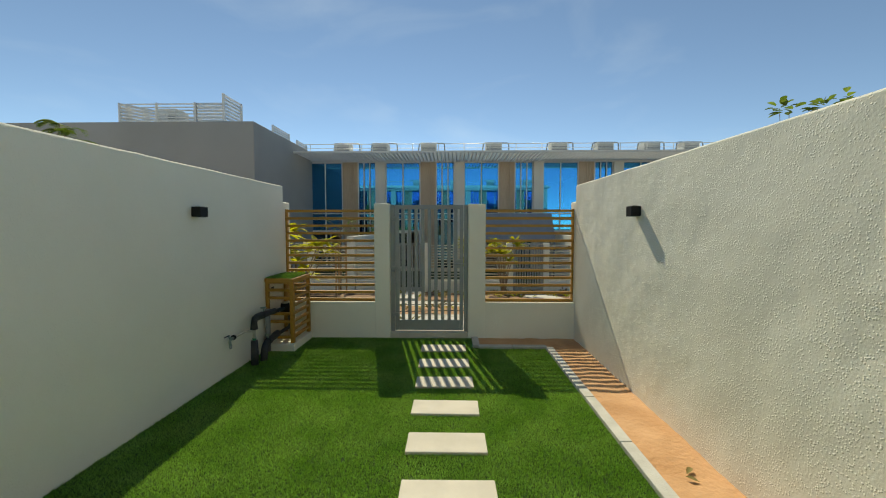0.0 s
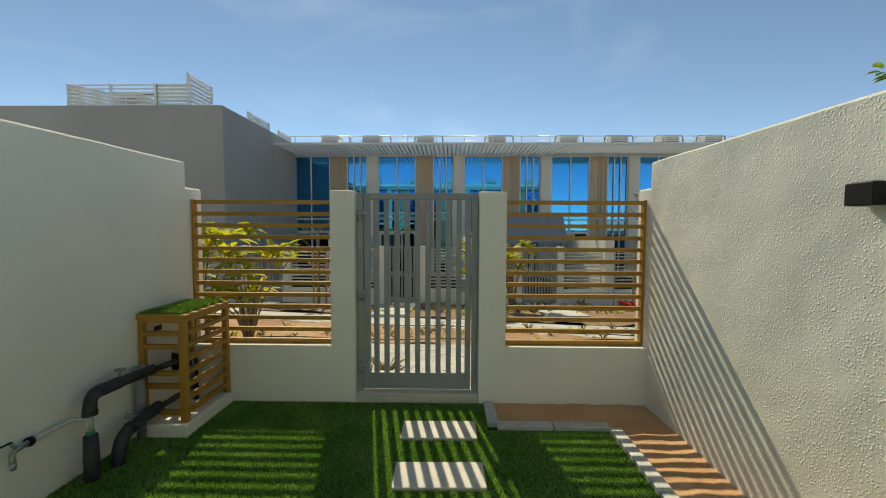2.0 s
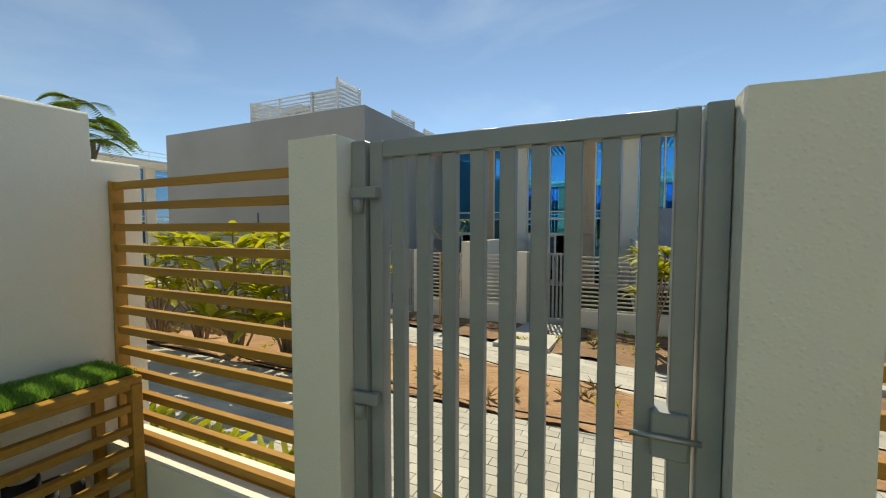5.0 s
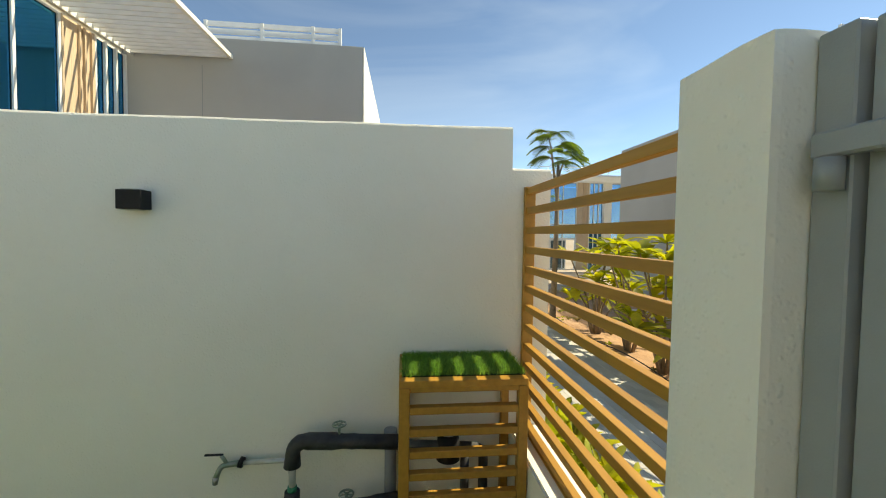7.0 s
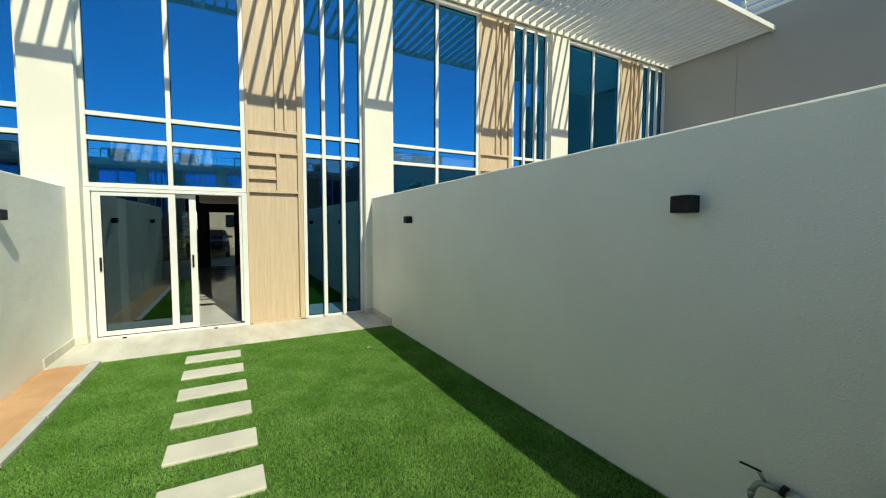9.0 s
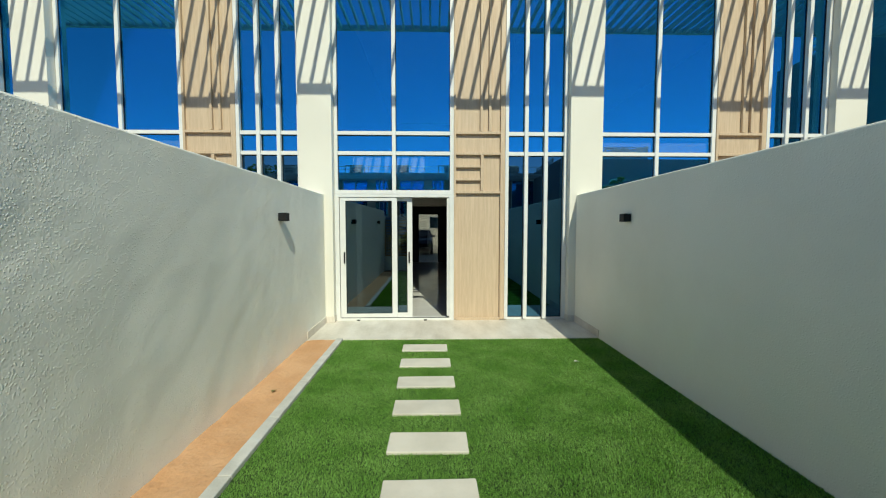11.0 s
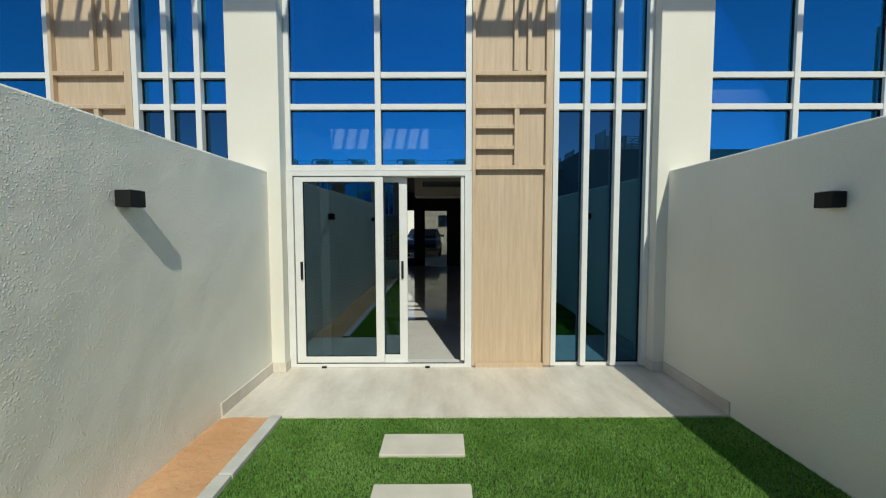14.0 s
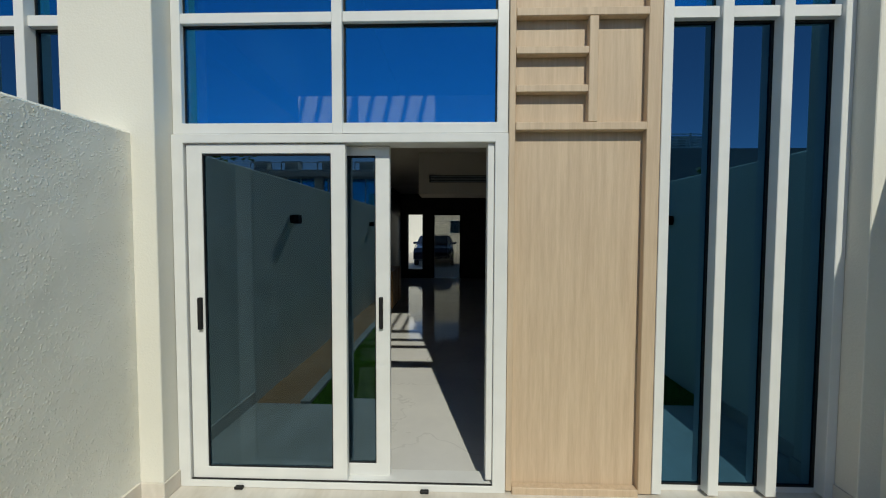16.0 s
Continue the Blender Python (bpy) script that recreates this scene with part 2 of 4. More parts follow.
# near-black brown shared by the party walls and the rear wall
DARK_WALL = surface("dark_brown_wall", (0.045, 0.038, 0.032), (0.03, 0.026, 0.022), rough=0.5, scale=3)
CEIL = surface("ceiling_paint", (0.5, 0.46, 0.39), (0.45, 0.41, 0.34), rough=0.9, scale=1)
AMBER_WOOD = surface("honey_wood", (0.33, 0.17, 0.05), (0.25, 0.12, 0.03), rough=0.35, scale=6, stretch=(6, 6, 0.5))
CAR_PAINT = surface("navy_car_paint", (0.012, 0.02, 0.045), (0.014, 0.022, 0.05), rough=0.2, metal=0.3, coat=1.0)
LEAF = surface("plumeria_leaf", (0.24, 0.3, 0.04), (0.5, 0.47, 0.07), rough=0.6, scale=5, spread=0.35, island=True, low=0.3, high=0.75)
LEAF_FINE = surface("feathery_leaf", (0.12, 0.2, 0.04), (0.2, 0.28, 0.07), rough=0.6, scale=4, spread=0.35, island=True)
LEAF_DRY = surface("dry_grass", (0.34, 0.24, 0.1), (0.2, 0.2, 0.06), rough=0.8, scale=3, spread=0.3, island=True)
PETAL = surface("red_petal", (0.55, 0.02, 0.03), (0.4, 0.01, 0.03), rough=0.6, scale=8, spread=0.2, island=True)
BARK = surface("grey_brown_bark", (0.3, 0.22, 0.15), (0.2, 0.15, 0.1), rough=0.9, scale=12, bump=0.004, bump_scale=40)
STAKE = surface("timber_stake", (0.45, 0.3, 0.16), (0.36, 0.23, 0.12), rough=0.8, scale=8, stretch=(5, 5, 0.6))
AC_PAINT = surface("offwhite_metal", (0.62, 0.61, 0.57), (0.54, 0.53, 0.5), rough=0.5, scale=3)

leafy(TURF, 0.4, (1.15, 1.2, 0.5))
leafy(LEAF, 0.6, (1.35, 1.25, 0.45))
leafy(LEAF_FINE, 0.4, (1.2, 1.2, 0.6))
leafy(LEAF_DRY, 0.3, (1, 1, 1))

# ---- building helpers ----
def bm_box(bm, x0, x1, y0, y1, z0, z1, bevel=0.0, seg=1):
    made = bmesh.ops.create_cube(bm, size=1, matrix=Matrix.Translation(((x0 + x1) / 2, (y0 + y1) / 2, (z0 + z1) / 2))
                                 @ Matrix.Diagonal((abs(x1 - x0), abs(y1 - y0), abs(z1 - z0), 1)))
    if bevel:
        edges = {e for v in made["verts"] for e in v.link_edges}
        bmesh.ops.bevel(bm, geom=list(edges), offset=bevel, segments=seg, affect="EDGES", profile=0.5)
    return bm


def boxes(*rows, bevel=0.0, seg=1):
    bm = bmesh.new()
    for r in rows:
        bm_box(bm, *r, bevel=bevel, seg=seg)
    return bm


def bm_tube(bm, pts, r, n=10, cap=True):
    """A round bar along a line of points; r is one radius or one for each point."""
    pts = [Vector(p) for p in pts]
    rs = r if isinstance(r, (list, tuple)) else [r] * len(pts)
    rings, side = [], None
    for i, p in enumerate(pts):
        d = (pts[min(i + 1, len(pts) - 1)] - pts[max(i - 1, 0)]).normalized()
        if side is None:
            side = d.orthogonal().normalized()
        side = (side - d * side.dot(d)).normalized()
        up = d.cross(side)
        rings.append([bm.verts.new(p + (side * math.cos(a) + up * math.sin(a)) * rs[i]) for a in (2 * math.pi * k / n for k in range(n))])
    for a, b in zip(rings, rings[1:]):
        for k in range(n):
            f = bm.faces.new((a[k], a[(k + 1) % n], b[(k + 1) % n], b[k]))
            f.smooth = True
    if cap:
        bm.faces.new(rings[0][::-1])
        bm.faces.new(rings[-1])
    return bm


def tube(pts, r, n=10):
    return bm_tube(bmesh.new(), pts, r, n)


def bend(points, radius=0.05, steps=5):
    """Rounds the corners of a line of points."""
    pts = [Vector(p) for p in points]
    out = [pts[0]]
    for a, b, c in zip(pts, pts[1:], pts[2:]):
        p, q = b + (a - b).normalized() * radius, b + (c - b).normalized() * radius
        out += [p.lerp(b, k / steps).lerp(b.lerp(q, k / steps), k / steps) for k in range(steps + 1)]
    return out + [pts[-1]]


def bm_ring(bm, centre, axis, radius, r, n=20, m=8):
    centre, axis = Vector(centre), Vector(axis).normalized()
    u = axis.orthogonal().normalized()
    w = axis.cross(u)
    grid = []
    for i in range(n):
        a = 2 * math.pi * i / n
        d = u * math.cos(a) + w * math.sin(a)
        grid.append([bm.verts.new(centre + d * (radius + r * math.cos(b)) + axis * r * math.sin(b)) for b in (2 * math.pi * j / m for j in range(m))])
    for i in range(n):
        for j in range(m):
            f = bm.faces.new((grid[i][j], grid[(i + 1) % n][j], grid[(i + 1) % n][(j + 1) % m], grid[i][(j + 1) % m]))
            f.smooth = True
    return bm


def mesh_of(name, bm, material):
    bmesh.ops.recalc_face_normals(bm, faces=bm.faces)
    me = bpy.data.meshes.new(name)
    bm.to_mesh(me)
    bm.free()
    me.materials.append(material)
    return me


def part(name, bm, material, parent, label=""):
    ob = new(name, mesh_of(name, bm, material))
    ob.parent = parent
    return tagged(ob, label) if label else ob


def piece(name, me, parent, m=None):
    ob = new(name, me)
    ob.parent = parent
    if m is not None:
        ob.matrix_basis = m
    return ob


def thing(name, label, category, group="", at=None):
    ob = new(name)
    ob.empty_display_size = 0.1
    if at is not None:
        ob.matrix_basis = at
    return tagged(ob, label, category, group)


def solid(name, bm, material, label, category, group="", kind=""):
    return tagged(new(name, mesh_of(name, bm, material)), label, category, group, kind)


def setting(name, bm, material, label, category):
    return solid(name, bm, material, label, category, kind="structure")


def raw_mesh(name, verts, faces, material, smooth=False):
    me = bpy.data.meshes.new(name)
    me.from_pydata(verts, [], faces)
    me.materials.append(material)
    if smooth:
        me.polygons.foreach_set("use_smooth", [True] * len(me.polygons))
    me.update()
    return me


# ---- plan ----
WX, EX = -1.712, 2.345          # inner faces of the party walls
GY = 7.465                     # inner face of the front wall
THICK = 0.28
UNIT = 4.33                    # width of one house in the row
ORIGIN_X = 2.19                # where our window begins
FAR_Y, FAR_Z, FAR_X = 23.75, -0.74, -3.02   # the row across the path


def ground_z(y):
    """Height of the land: level under the house, then falling to the row across."""
    return -0.03 - 0.1 * min(max(y - 7.7, 0.0), 8.5)


# ---- ground ----
rows_y = [-400, -60, -20, 0, 7.7, 9, 10.5, 12, 13.5, 15, 16.2, 24, 60, 400]
bm = bmesh.new()
strip = [[bm.verts.new((x, y, ground_z(y) - 0.03)) for x in (-400, -60, -20, -8, 0, 8, 20, 60, 400)] for y in rows_y]
for a, b in zip(strip, strip[1:]):
    for k in range(8):
        bm.faces.new((a[k], a[k + 1], b[k + 1], b[k]))
setting("ground", bm, GROUND, "pale sandy desert ground around the houses", "ground")

# ---- garden walls ----
def capped(x0, x1, y0, y1, z0, z1):
    """A low wall, rounded along its top edges alone."""
    bm = boxes((x0, x1, y0, y1, z0, z1))
    bmesh.ops.bevel(bm, geom=[e for e in bm.edges if min(v.co.z for v in e.verts) > z1 - 0.01 and abs(e.verts[0].co.x - e.verts[1].co.x) > 0.1], offset=0.01, segments=2, affect="EDGES")
    return bm


def worn_pillar(x0, x1, y0, y1, z0, z1):
    """A rendered pillar, hand-finished, so that its corners and top waver a little."""
    bm = bmesh.new()
    bm_box(bm, x0, x1, y0, y1, z0, z1)
    bmesh.ops.subdivide_edges(bm, edges=bm.edges[:], cuts=11, use_grid_fill=True)
    cx, cy = (x0 + x1) / 2, (y0 + y1) / 2
    for v in bm.verts:
        ex, ey, ez = abs(v.co.x - cx) > (x1 - x0) / 2 - 0.002, abs(v.co.y - cy) > (y1 - y0) / 2 - 0.002, v.co.z > z1 - 0.002
        n = noise.noise(v.co * 9) * 0.004
        if ex and ey:
            v.co.x += (cx - v.co.x) * 0.018
            v.co.y += (cy - v.co.y) * 0.018
        if ez:
            v.co.z += noise.noise(v.co * 7) * 0.007 - (0.004 if ex or ey else 0.0)
        v.co.x += n * 0.4
    return bm


def sloped_wall(name, x0, x1, label):
    """A party wall whose top falls a little towards the house, with a lower end at the front wall."""
    bm = bmesh.new()
    rings = []
    for k in range(77):
        y = 0.08 + (GY - 0.08) * k / 74 if k < 75 else GY + (0.001 if k == 75 else 0.215)
        top = (2.07 if k < 75 else 1.85) + 0.055 * y / GY + 0.004 * noise.noise((x0, y * 2.5, 0)) + 0.0025 * noise.noise((x0, y * 11, 4))
        r = 0.014 + 0.004 * noise.noise((x0, y * 6, 9))
        rings.append([bm.verts.new((x, y, z)) for x, z in ((x0, -0.9), (x1, -0.9), (x1, top - r), (x1 - 0.4 * r, top - 0.3 * r), (x1 - 1.2 * r, top),
                                                          (x0 + 1.2 * r, top), (x0 + 0.4 * r, top - 0.3 * r), (x0, top - r))])
    for a, b in zip(rings, rings[1:]):
        for k in range(8):
            bm.faces.new((a[k], a[(k + 1) % 8], b[(k + 1) % 8], b[k]))
    bm.faces.new(rings[0])
    bm.faces.new(rings[-1][::-1])
    return setting(name, bm, STUCCO_E if x0 > 0 else STUCCO, label, "wall")


sloped_wall("wall_west", WX - THICK, WX, "cream rough-rendered garden wall stepping down at the front")
sloped_wall("wall_east", EX, EX + THICK, "cream pebbly rendered garden wall catching raking sun")
setting("wall_front_west", capped(WX, -0.43, GY, GY + 0.2, -0.9, 0.503), STUCCO, "low cream front wall under a slatted fence", "wall")
setting("wall_front_east", capped(1.105, EX, GY, GY + 0.2, -0.9, 0.503), STUCCO, "low cream front wall under a slatted fence", "wall")
pil = worn_pillar(-0.437, -0.222, GY - 0.003, GY + 0.203, -0.9, 1.88)
solid("gate_pillar", pil, STUCCO, "square cream rendered pillar beside the metal gate", "pillar", "gate pillars")
pil = worn_pillar(0.872, 1.112, GY - 0.003, GY + 0.203, -0.9, 1.874)
solid("gate_pillar", pil, STUCCO, "square cream rendered pillar beside the metal gate", "pillar", "gate pillars")
setting("threshold", boxes((-0.222, 0.872, GY + 0.01, GY + 0.2, -0.9, 0.07), bevel=0.006), SLAB, "pale concrete threshold under the metal gate", "threshold")

# ---- lawn, bed, kerbs, stepping slabs, terrace ----
setting("lawn_bed", boxes((WX, 1.855, 1.085, 7.06, -0.06, -0.012), (WX, 0.93, 7.06, GY, -0.06, -0.012)), TURF_BASE, "green backing of the artificial turf", "lawn")
bm = bmesh.new()
def lumpy(bm, x0, x1, y0, y1, z, step, amp, freq):
    nx, ny = max(2, int((x1 - x0) / step)), max(2, int((y1 - y0) / step))
    g = []
    for j in range(ny + 1):
        y = y0 + (y1 - y0) * j / ny
        g.append([])
        for i in range(nx + 1):
            x = x0 + (x1 - x0) * i / nx
            h = z(y) if callable(z) else z
            h += amp * (noise.noise((x * freq, y * freq, 0.3)) + 0.5 * noise.noise((x * freq * 3.1, y * freq * 3.1, 2.0)))
            g[-1].append(bm.verts.new((x, y, h)))
    for a, b in zip(g, g[1:]):
        for i in range(nx):
            bm.faces.new((a[i], a[i + 1], b[i + 1], b[i])).smooth = True
lumpy(bm, 1.94, EX, 1.085, 7.06, -0.002, 0.05, 0.012, 6)
lumpy(bm, 0.99, EX, 7.06, GY, -0.002, 0.05, 0.012, 6)
setting("sand_bed", bm, SAND, "strip of smooth ochre sand along the garden wall", "flower bed")


def kerb_stone(length):
    return mesh_of("kerb_stone", boxes((-0.045, 0.045, 0.004, length - 0.004, -0.06, 0.022), bevel=0.006, seg=2), KERB)


kerb = tagged(new("kerb"), "pale concrete edging between turf and sand", "kerb", kind="structure")
stone_long = kerb_stone(0.74)
for k in range(8):
    piece("kerb_stone", stone_long, kerb, pose(1.895, 1.09 + 0.742 * k, 0, rz=random.uniform(-0.3, 0.3)))
stone_short = kerb_stone(0.44)
for k in range(2):
    piece("kerb_stone", stone_short, kerb, pose(0.99 + 0.44 * (k + 1), 7.06, 0, rz=90))
piece("kerb_stone", kerb_stone(0.4), kerb, pose(0.965, 7.06, 0.002))

slab_me = mesh_of("stepping_slab", boxes((-0.285, 0.285, -0.13, 0.13, -0.05, 0.012), bevel=0.007, seg=2), SLAB)
slabs = []
for k in range(11):
    y, x = 1.485 + 0.5495 * k, 0.715 - 0.0175 * k
    ob = tagged(new("stepping_slab", slab_me), "pale rectangular concrete stepping slab set in turf", "paving slab", "stepping slabs")
    ob.matrix_basis = pose(x, y, 0, rz=random.uniform(-1.2, 1.2))
    slabs.append((x, y))

terrace = setting("terrace", boxes((WX, EX, -0.08, 1.085, -0.12, -0.008)), TERRACE, "bedding under the paved terrace", "terrace")
cuts = [WX + 0.004, EX - 0.004]
for a, b in zip(cuts, cuts[1:]):
    me = mesh_of("tile", boxes((a + 0.0008, b - 0.0008, -0.07, 1.08, -0.009, 0.004), bevel=0.0008), TERRACE)
    piece("tile", me, terrace)
setting("skirting_west", boxes((WX, WX + 0.014, 0.14, 1.075, 0.004, 0.11), bevel=0.003), TERRACE, "beige tile skirting along the garden wall", "skirting")
setting("skirting_east", boxes((EX - 0.014, EX, 0.14, 1.075, 0.004, 0.11), bevel=0.003), TERRACE, "beige tile skirting along the garden wall", "skirting")


# ---- fences and gate ----
def slat_fence(x0, x1, post_at, material, label, group, thing_name="slat_fence"):
    """Thirteen level slats, with one post against the wall."""
    f = thing(thing_name, label, "fence", group)
    me = mesh_of("slat", boxes((x0 + 0.002, x1 - 0.002, -0.017, 0.017, -0.018, 0.018), bevel=0.002), material)
    for k in range(13):
        piece("slat", me, f, pose(0, 0, 1.782 - 0.1047 * k))
    for p in post_at:
        part("post", boxes((p - 0.011, p + 0.011, -0.03, 0.03, 0.505, 1.806), bevel=0.003), material, f)
    part("foot_rail", boxes((x0 + 0.002, x1 - 0.002, -0.025, 0.025, 0.4975, 0.508)), material, f)
    return f


fence_w = slat_fence(WX, -0.437, [WX + 0.012], SLAT, "amber horizontal slat fence above low cream wall", "amber fences")
fence_w.matrix_basis = pose(0, GY + 0.095, 0)
fence_e = slat_fence(1.112, EX, [EX - 0.012], SLAT, "amber horizontal slat fence above low cream wall", "amber fences")
fence_e.matrix_basis = pose(0, GY + 0.095, 0)


def metal_gate():
    g = thing("metal_gate", "closed grey powder-coated metal gate with upright bars", "gate", "grey gates")
    part("jamb", boxes((-0.545, -0.488, -0.04, 0.04, 0.072, 1.868), bevel=0.003), GATE_PAINT, g)
    part("jamb", boxes((0.49, 0.544, -0.04, 0.04, 0.072, 1.868), bevel=0.003), GATE_PAINT, g)
    part("stile", boxes((-0.48, -0.428, -0.025, 0.025, 0.085, 1.865), bevel=0.003), GATE_PAINT, g)
    part("stile", boxes((0.43, 0.482, -0.025, 0.025, 0.085, 1.865), bevel=0.003), GATE_PAINT, g)
    part("top_rail", boxes((-0.427, 0.429, -0.025, 0.025, 1.808, 1.865), bevel=0.003), GATE_PAINT, g)
    part("bottom_rail", boxes((-0.427, 0.429, -0.025, 0.025, 0.085, 0.235), bevel=0.003), GATE_PAINT, g)
    bar = mesh_of("bar", boxes((-0.0235, 0.0235, -0.018, 0.018, 0.236, 1.807), bevel=0.003), GATE_PAINT)
    for k in range(9):
        piece("bar", bar, g, pose(-0.373 + 0.0935 * k, 0, 0))
    for z in (1.665, 0.955, 0.295):
        h = part("hinge", boxes((-0.532, -0.435, -0.062, -0.04, z + 0.005, z + 0.045), (-0.47, -0.435, -0.0405, -0.024, z + 0.006, z + 0.044), bevel=0.004), GATE_PAINT, g)
        part("knuckle", tube([(-0.505, -0.057, z - 0.045), (-0.505, -0.057, z + 0.004)], 0.018, 16), GATE_PAINT, h, "grey hinge barrel")
    lock = part("lock_box", boxes((0.39, 0.475, -0.042, 0.042, 0.98, 1.1), bevel=0.004), GATE_PAINT, g)
    part("bolt", tube([(0.34, -0.05, 1.04), (0.5, -0.05, 1.04)], 0.008, 8), STEEL, lock, "steel sliding bolt")
    return g


gate = metal_gate()
GATE_X = 0.325
gate.matrix_basis = pose(GATE_X, GY + 0.11, -0.001)


# ---- wall lamps ----
def wall_lamp():
    """A small black up-and-down box, its back against the wall at x = 0."""
    l = thing("wall_lamp", "small black box lamp fixed on the garden wall", "lamp", "garden wall lamps")
    part("housing", boxes((0.004, 0.088, -0.056, 0.056, -0.046, 0.046), bevel=0.004, seg=2), BLACK, l)
    part("back_plate", boxes((0.0, 0.006, -0.05, 0.05, -0.04, 0.04)), BLACK, l)
    part("lens", boxes((0.03, 0.075, -0.04, 0.04, -0.0505, -0.0475)), PVC_PALE, l, "frosted lens in the underside")
    part("lens", boxes((0.03, 0.075, -0.04, 0.04, 0.0475, 0.0505)), PVC_PALE, l, "frosted lens in the top")
    return l


lamp = wall_lamp()
lamp.matrix_basis = pose(WX, 5.6, 1.69)
copy_thing(lamp, pose(WX, 1.83, 1.66))
copy_thing(lamp, pose(EX, 5.67, 1.695, rz=180))
copy_thing(lamp, pose(EX, 1.93, 1.665, rz=180))


# ---- slatted box over the water meter, pipes, tap ----
BX0, BX1, BY0, BY1, BZ = WX, -1.36, 6.885, GY, 0.905
setting("plinth", boxes((WX, BX1 + 0.03, BY0 - 0.04, GY, -0.05, 0.085), bevel=0.006), STUCCO, "low cream plinth under the slatted box", "plinth")
box = thing("meter_box", "amber slatted wooden box with turf on its lid", "box")
part("post", boxes((BX1 - 0.034, BX1 + 0.014, BY0 - 0.012, BY0 + 0.036, 0.087, BZ - 0.04), bevel=0.003), SLAT, box)
part("post", boxes((BX1 - 0.03, BX1 + 0.014, BY1 - 0.05, BY1 - 0.006, 0.087, BZ - 0.04), bevel=0.003), SLAT, box)
for y in (BY0 + 0.022, BY1 - 0.026):
    part("post", boxes((BX0 + 0.004, BX0 + 0.044, y - 0.02, y + 0.02, 0.087, BZ - 0.04), bevel=0.003), SLAT, box)
front = mesh_of("slat", boxes((BX1 - 0.028, BX1 + 0.011, BY0 + 0.037, BY1 - 0.051, -0.017, 0.017), bevel=0.003), SLAT)
side = mesh_of("slat", boxes((BX0 + 0.045, BX1 - 0.035, BY0 - 0.009, BY0 + 0.03, -0.017, 0.017), bevel=0.003), SLAT)
for k in range(8):
    piece("slat", front, box, pose(0, 0, 0.86 - 0.1 * k))
for k in range(8):
    if k not in (3, 6):
        piece("slat", side, box, pose(0, 0, 0.86 - 0.1 * k))
part("lid", boxes((BX0 + 0.004, BX1 - 0.036, BY0 + 0.002, BY1 - 0.006, BZ - 0.038, BZ - 0.012), bevel=0.003), SLAT, box)
part("lid_rim", boxes((BX1 - 0.035, BX1 + 0.014, BY0 - 0.012, BY1 - 0.006, BZ - 0.039, BZ - 0.006), bevel=0.003), SLAT, box)
part("lid_rim", boxes((BX0 + 0.004, BX1 - 0.036, BY0 - 0.012, BY0 + 0.001, BZ - 0.039, BZ + 0.004), bevel=0.003), SLAT, box)


def turf_tufts(name, area, count, parent_or_none, skip, height, z=0.0, seed=3):
    """Many single blades of plastic grass, leaning at random; skip tells where none grow."""
    rng = np.random.default_rng(seed)
    x0, x1, y0, y1 = area
    px, py = rng.uniform(x0, x1, count), rng.uniform(y0, y1, count)
    keep = ~skip(px, py)
    px, py = px[keep], py[keep]
    n = len(px)
    a, lean = rng.uniform(0, 2 * math.pi, n), rng.uniform(0.1, 0.9, n) * height
    h = height * rng.uniform(0.6, 1.15, n)
    b, w = rng.uniform(0, math.pi, n), rng.uniform(0.0014, 0.0034, n)
    v = np.empty((n, 3, 3))
    v[:, 0] = np.stack([px - w * np.cos(b), py - w * np.sin(b), np.full(n, z - 0.012)], 1)
    v[:, 1] = np.stack([px + w * np.cos(b), py + w * np.sin(b), np.full(n, z - 0.012)], 1)
    v[:, 2] = np.stack([px + lean * np.cos(a), py + lean * np.sin(a), z - 0.012 + h], 1)
    return raw_mesh(name, v.reshape(-1, 3).tolist(), np.arange(3 * n).reshape(-1, 3).tolist(), TURF)


mat_me = turf_tufts("turf_mat", (BX0 + 0.01, BX1 - 0.04, BY0 + 0.006, BY1 - 0.01), 16000, None, lambda x, y: x > 9, 0.035, BZ, 5)
turf_mat = part("turf_base", boxes((BX0 + 0.008, BX1 - 0.038, BY0 + 0.004, BY1 - 0.008, BZ - 0.0115, BZ - 0.004)), TURF_BASE, box)
ob = new("turf_mat", mat_me)
ob.parent = box
tagged(ob, "green artificial turf mat on the lid")

meter = thing("water_meter", "dark water meter and valves inside the slatted box", "meter")
part("body", tube([(-1.56, 7.12, 0.42), (-1.56, 7.12, 0.55)], [0.06, 0.055], 14), BLACK, meter)
part("dial", tube([(-1.56, 7.12, 0.551), (-1.56, 7.12, 0.57)], 0.045, 14), PVC_PALE, meter, "round pale dial cover")
part("inlet", tube(bend([(-1.56, 6.9, 0.5), (-1.56, 7.3, 0.47), (-1.56, 7.3, 0.086)], 0.06), 0.024, 10), FOAM, meter)
part("outlet", tube(bend([(-1.53, 6.9, 0.22), (-1.53, 7.2, 0.22), (-1.53, 7.2, 0.5)], 0.06), 0.022, 10), FOAM, meter)
part("notice_plate", boxes((WX + 0.001, WX + 0.006, 7.05, 7.13, 0.73, 0.77)), BLACK, meter, "small black plate screwed to the wall")


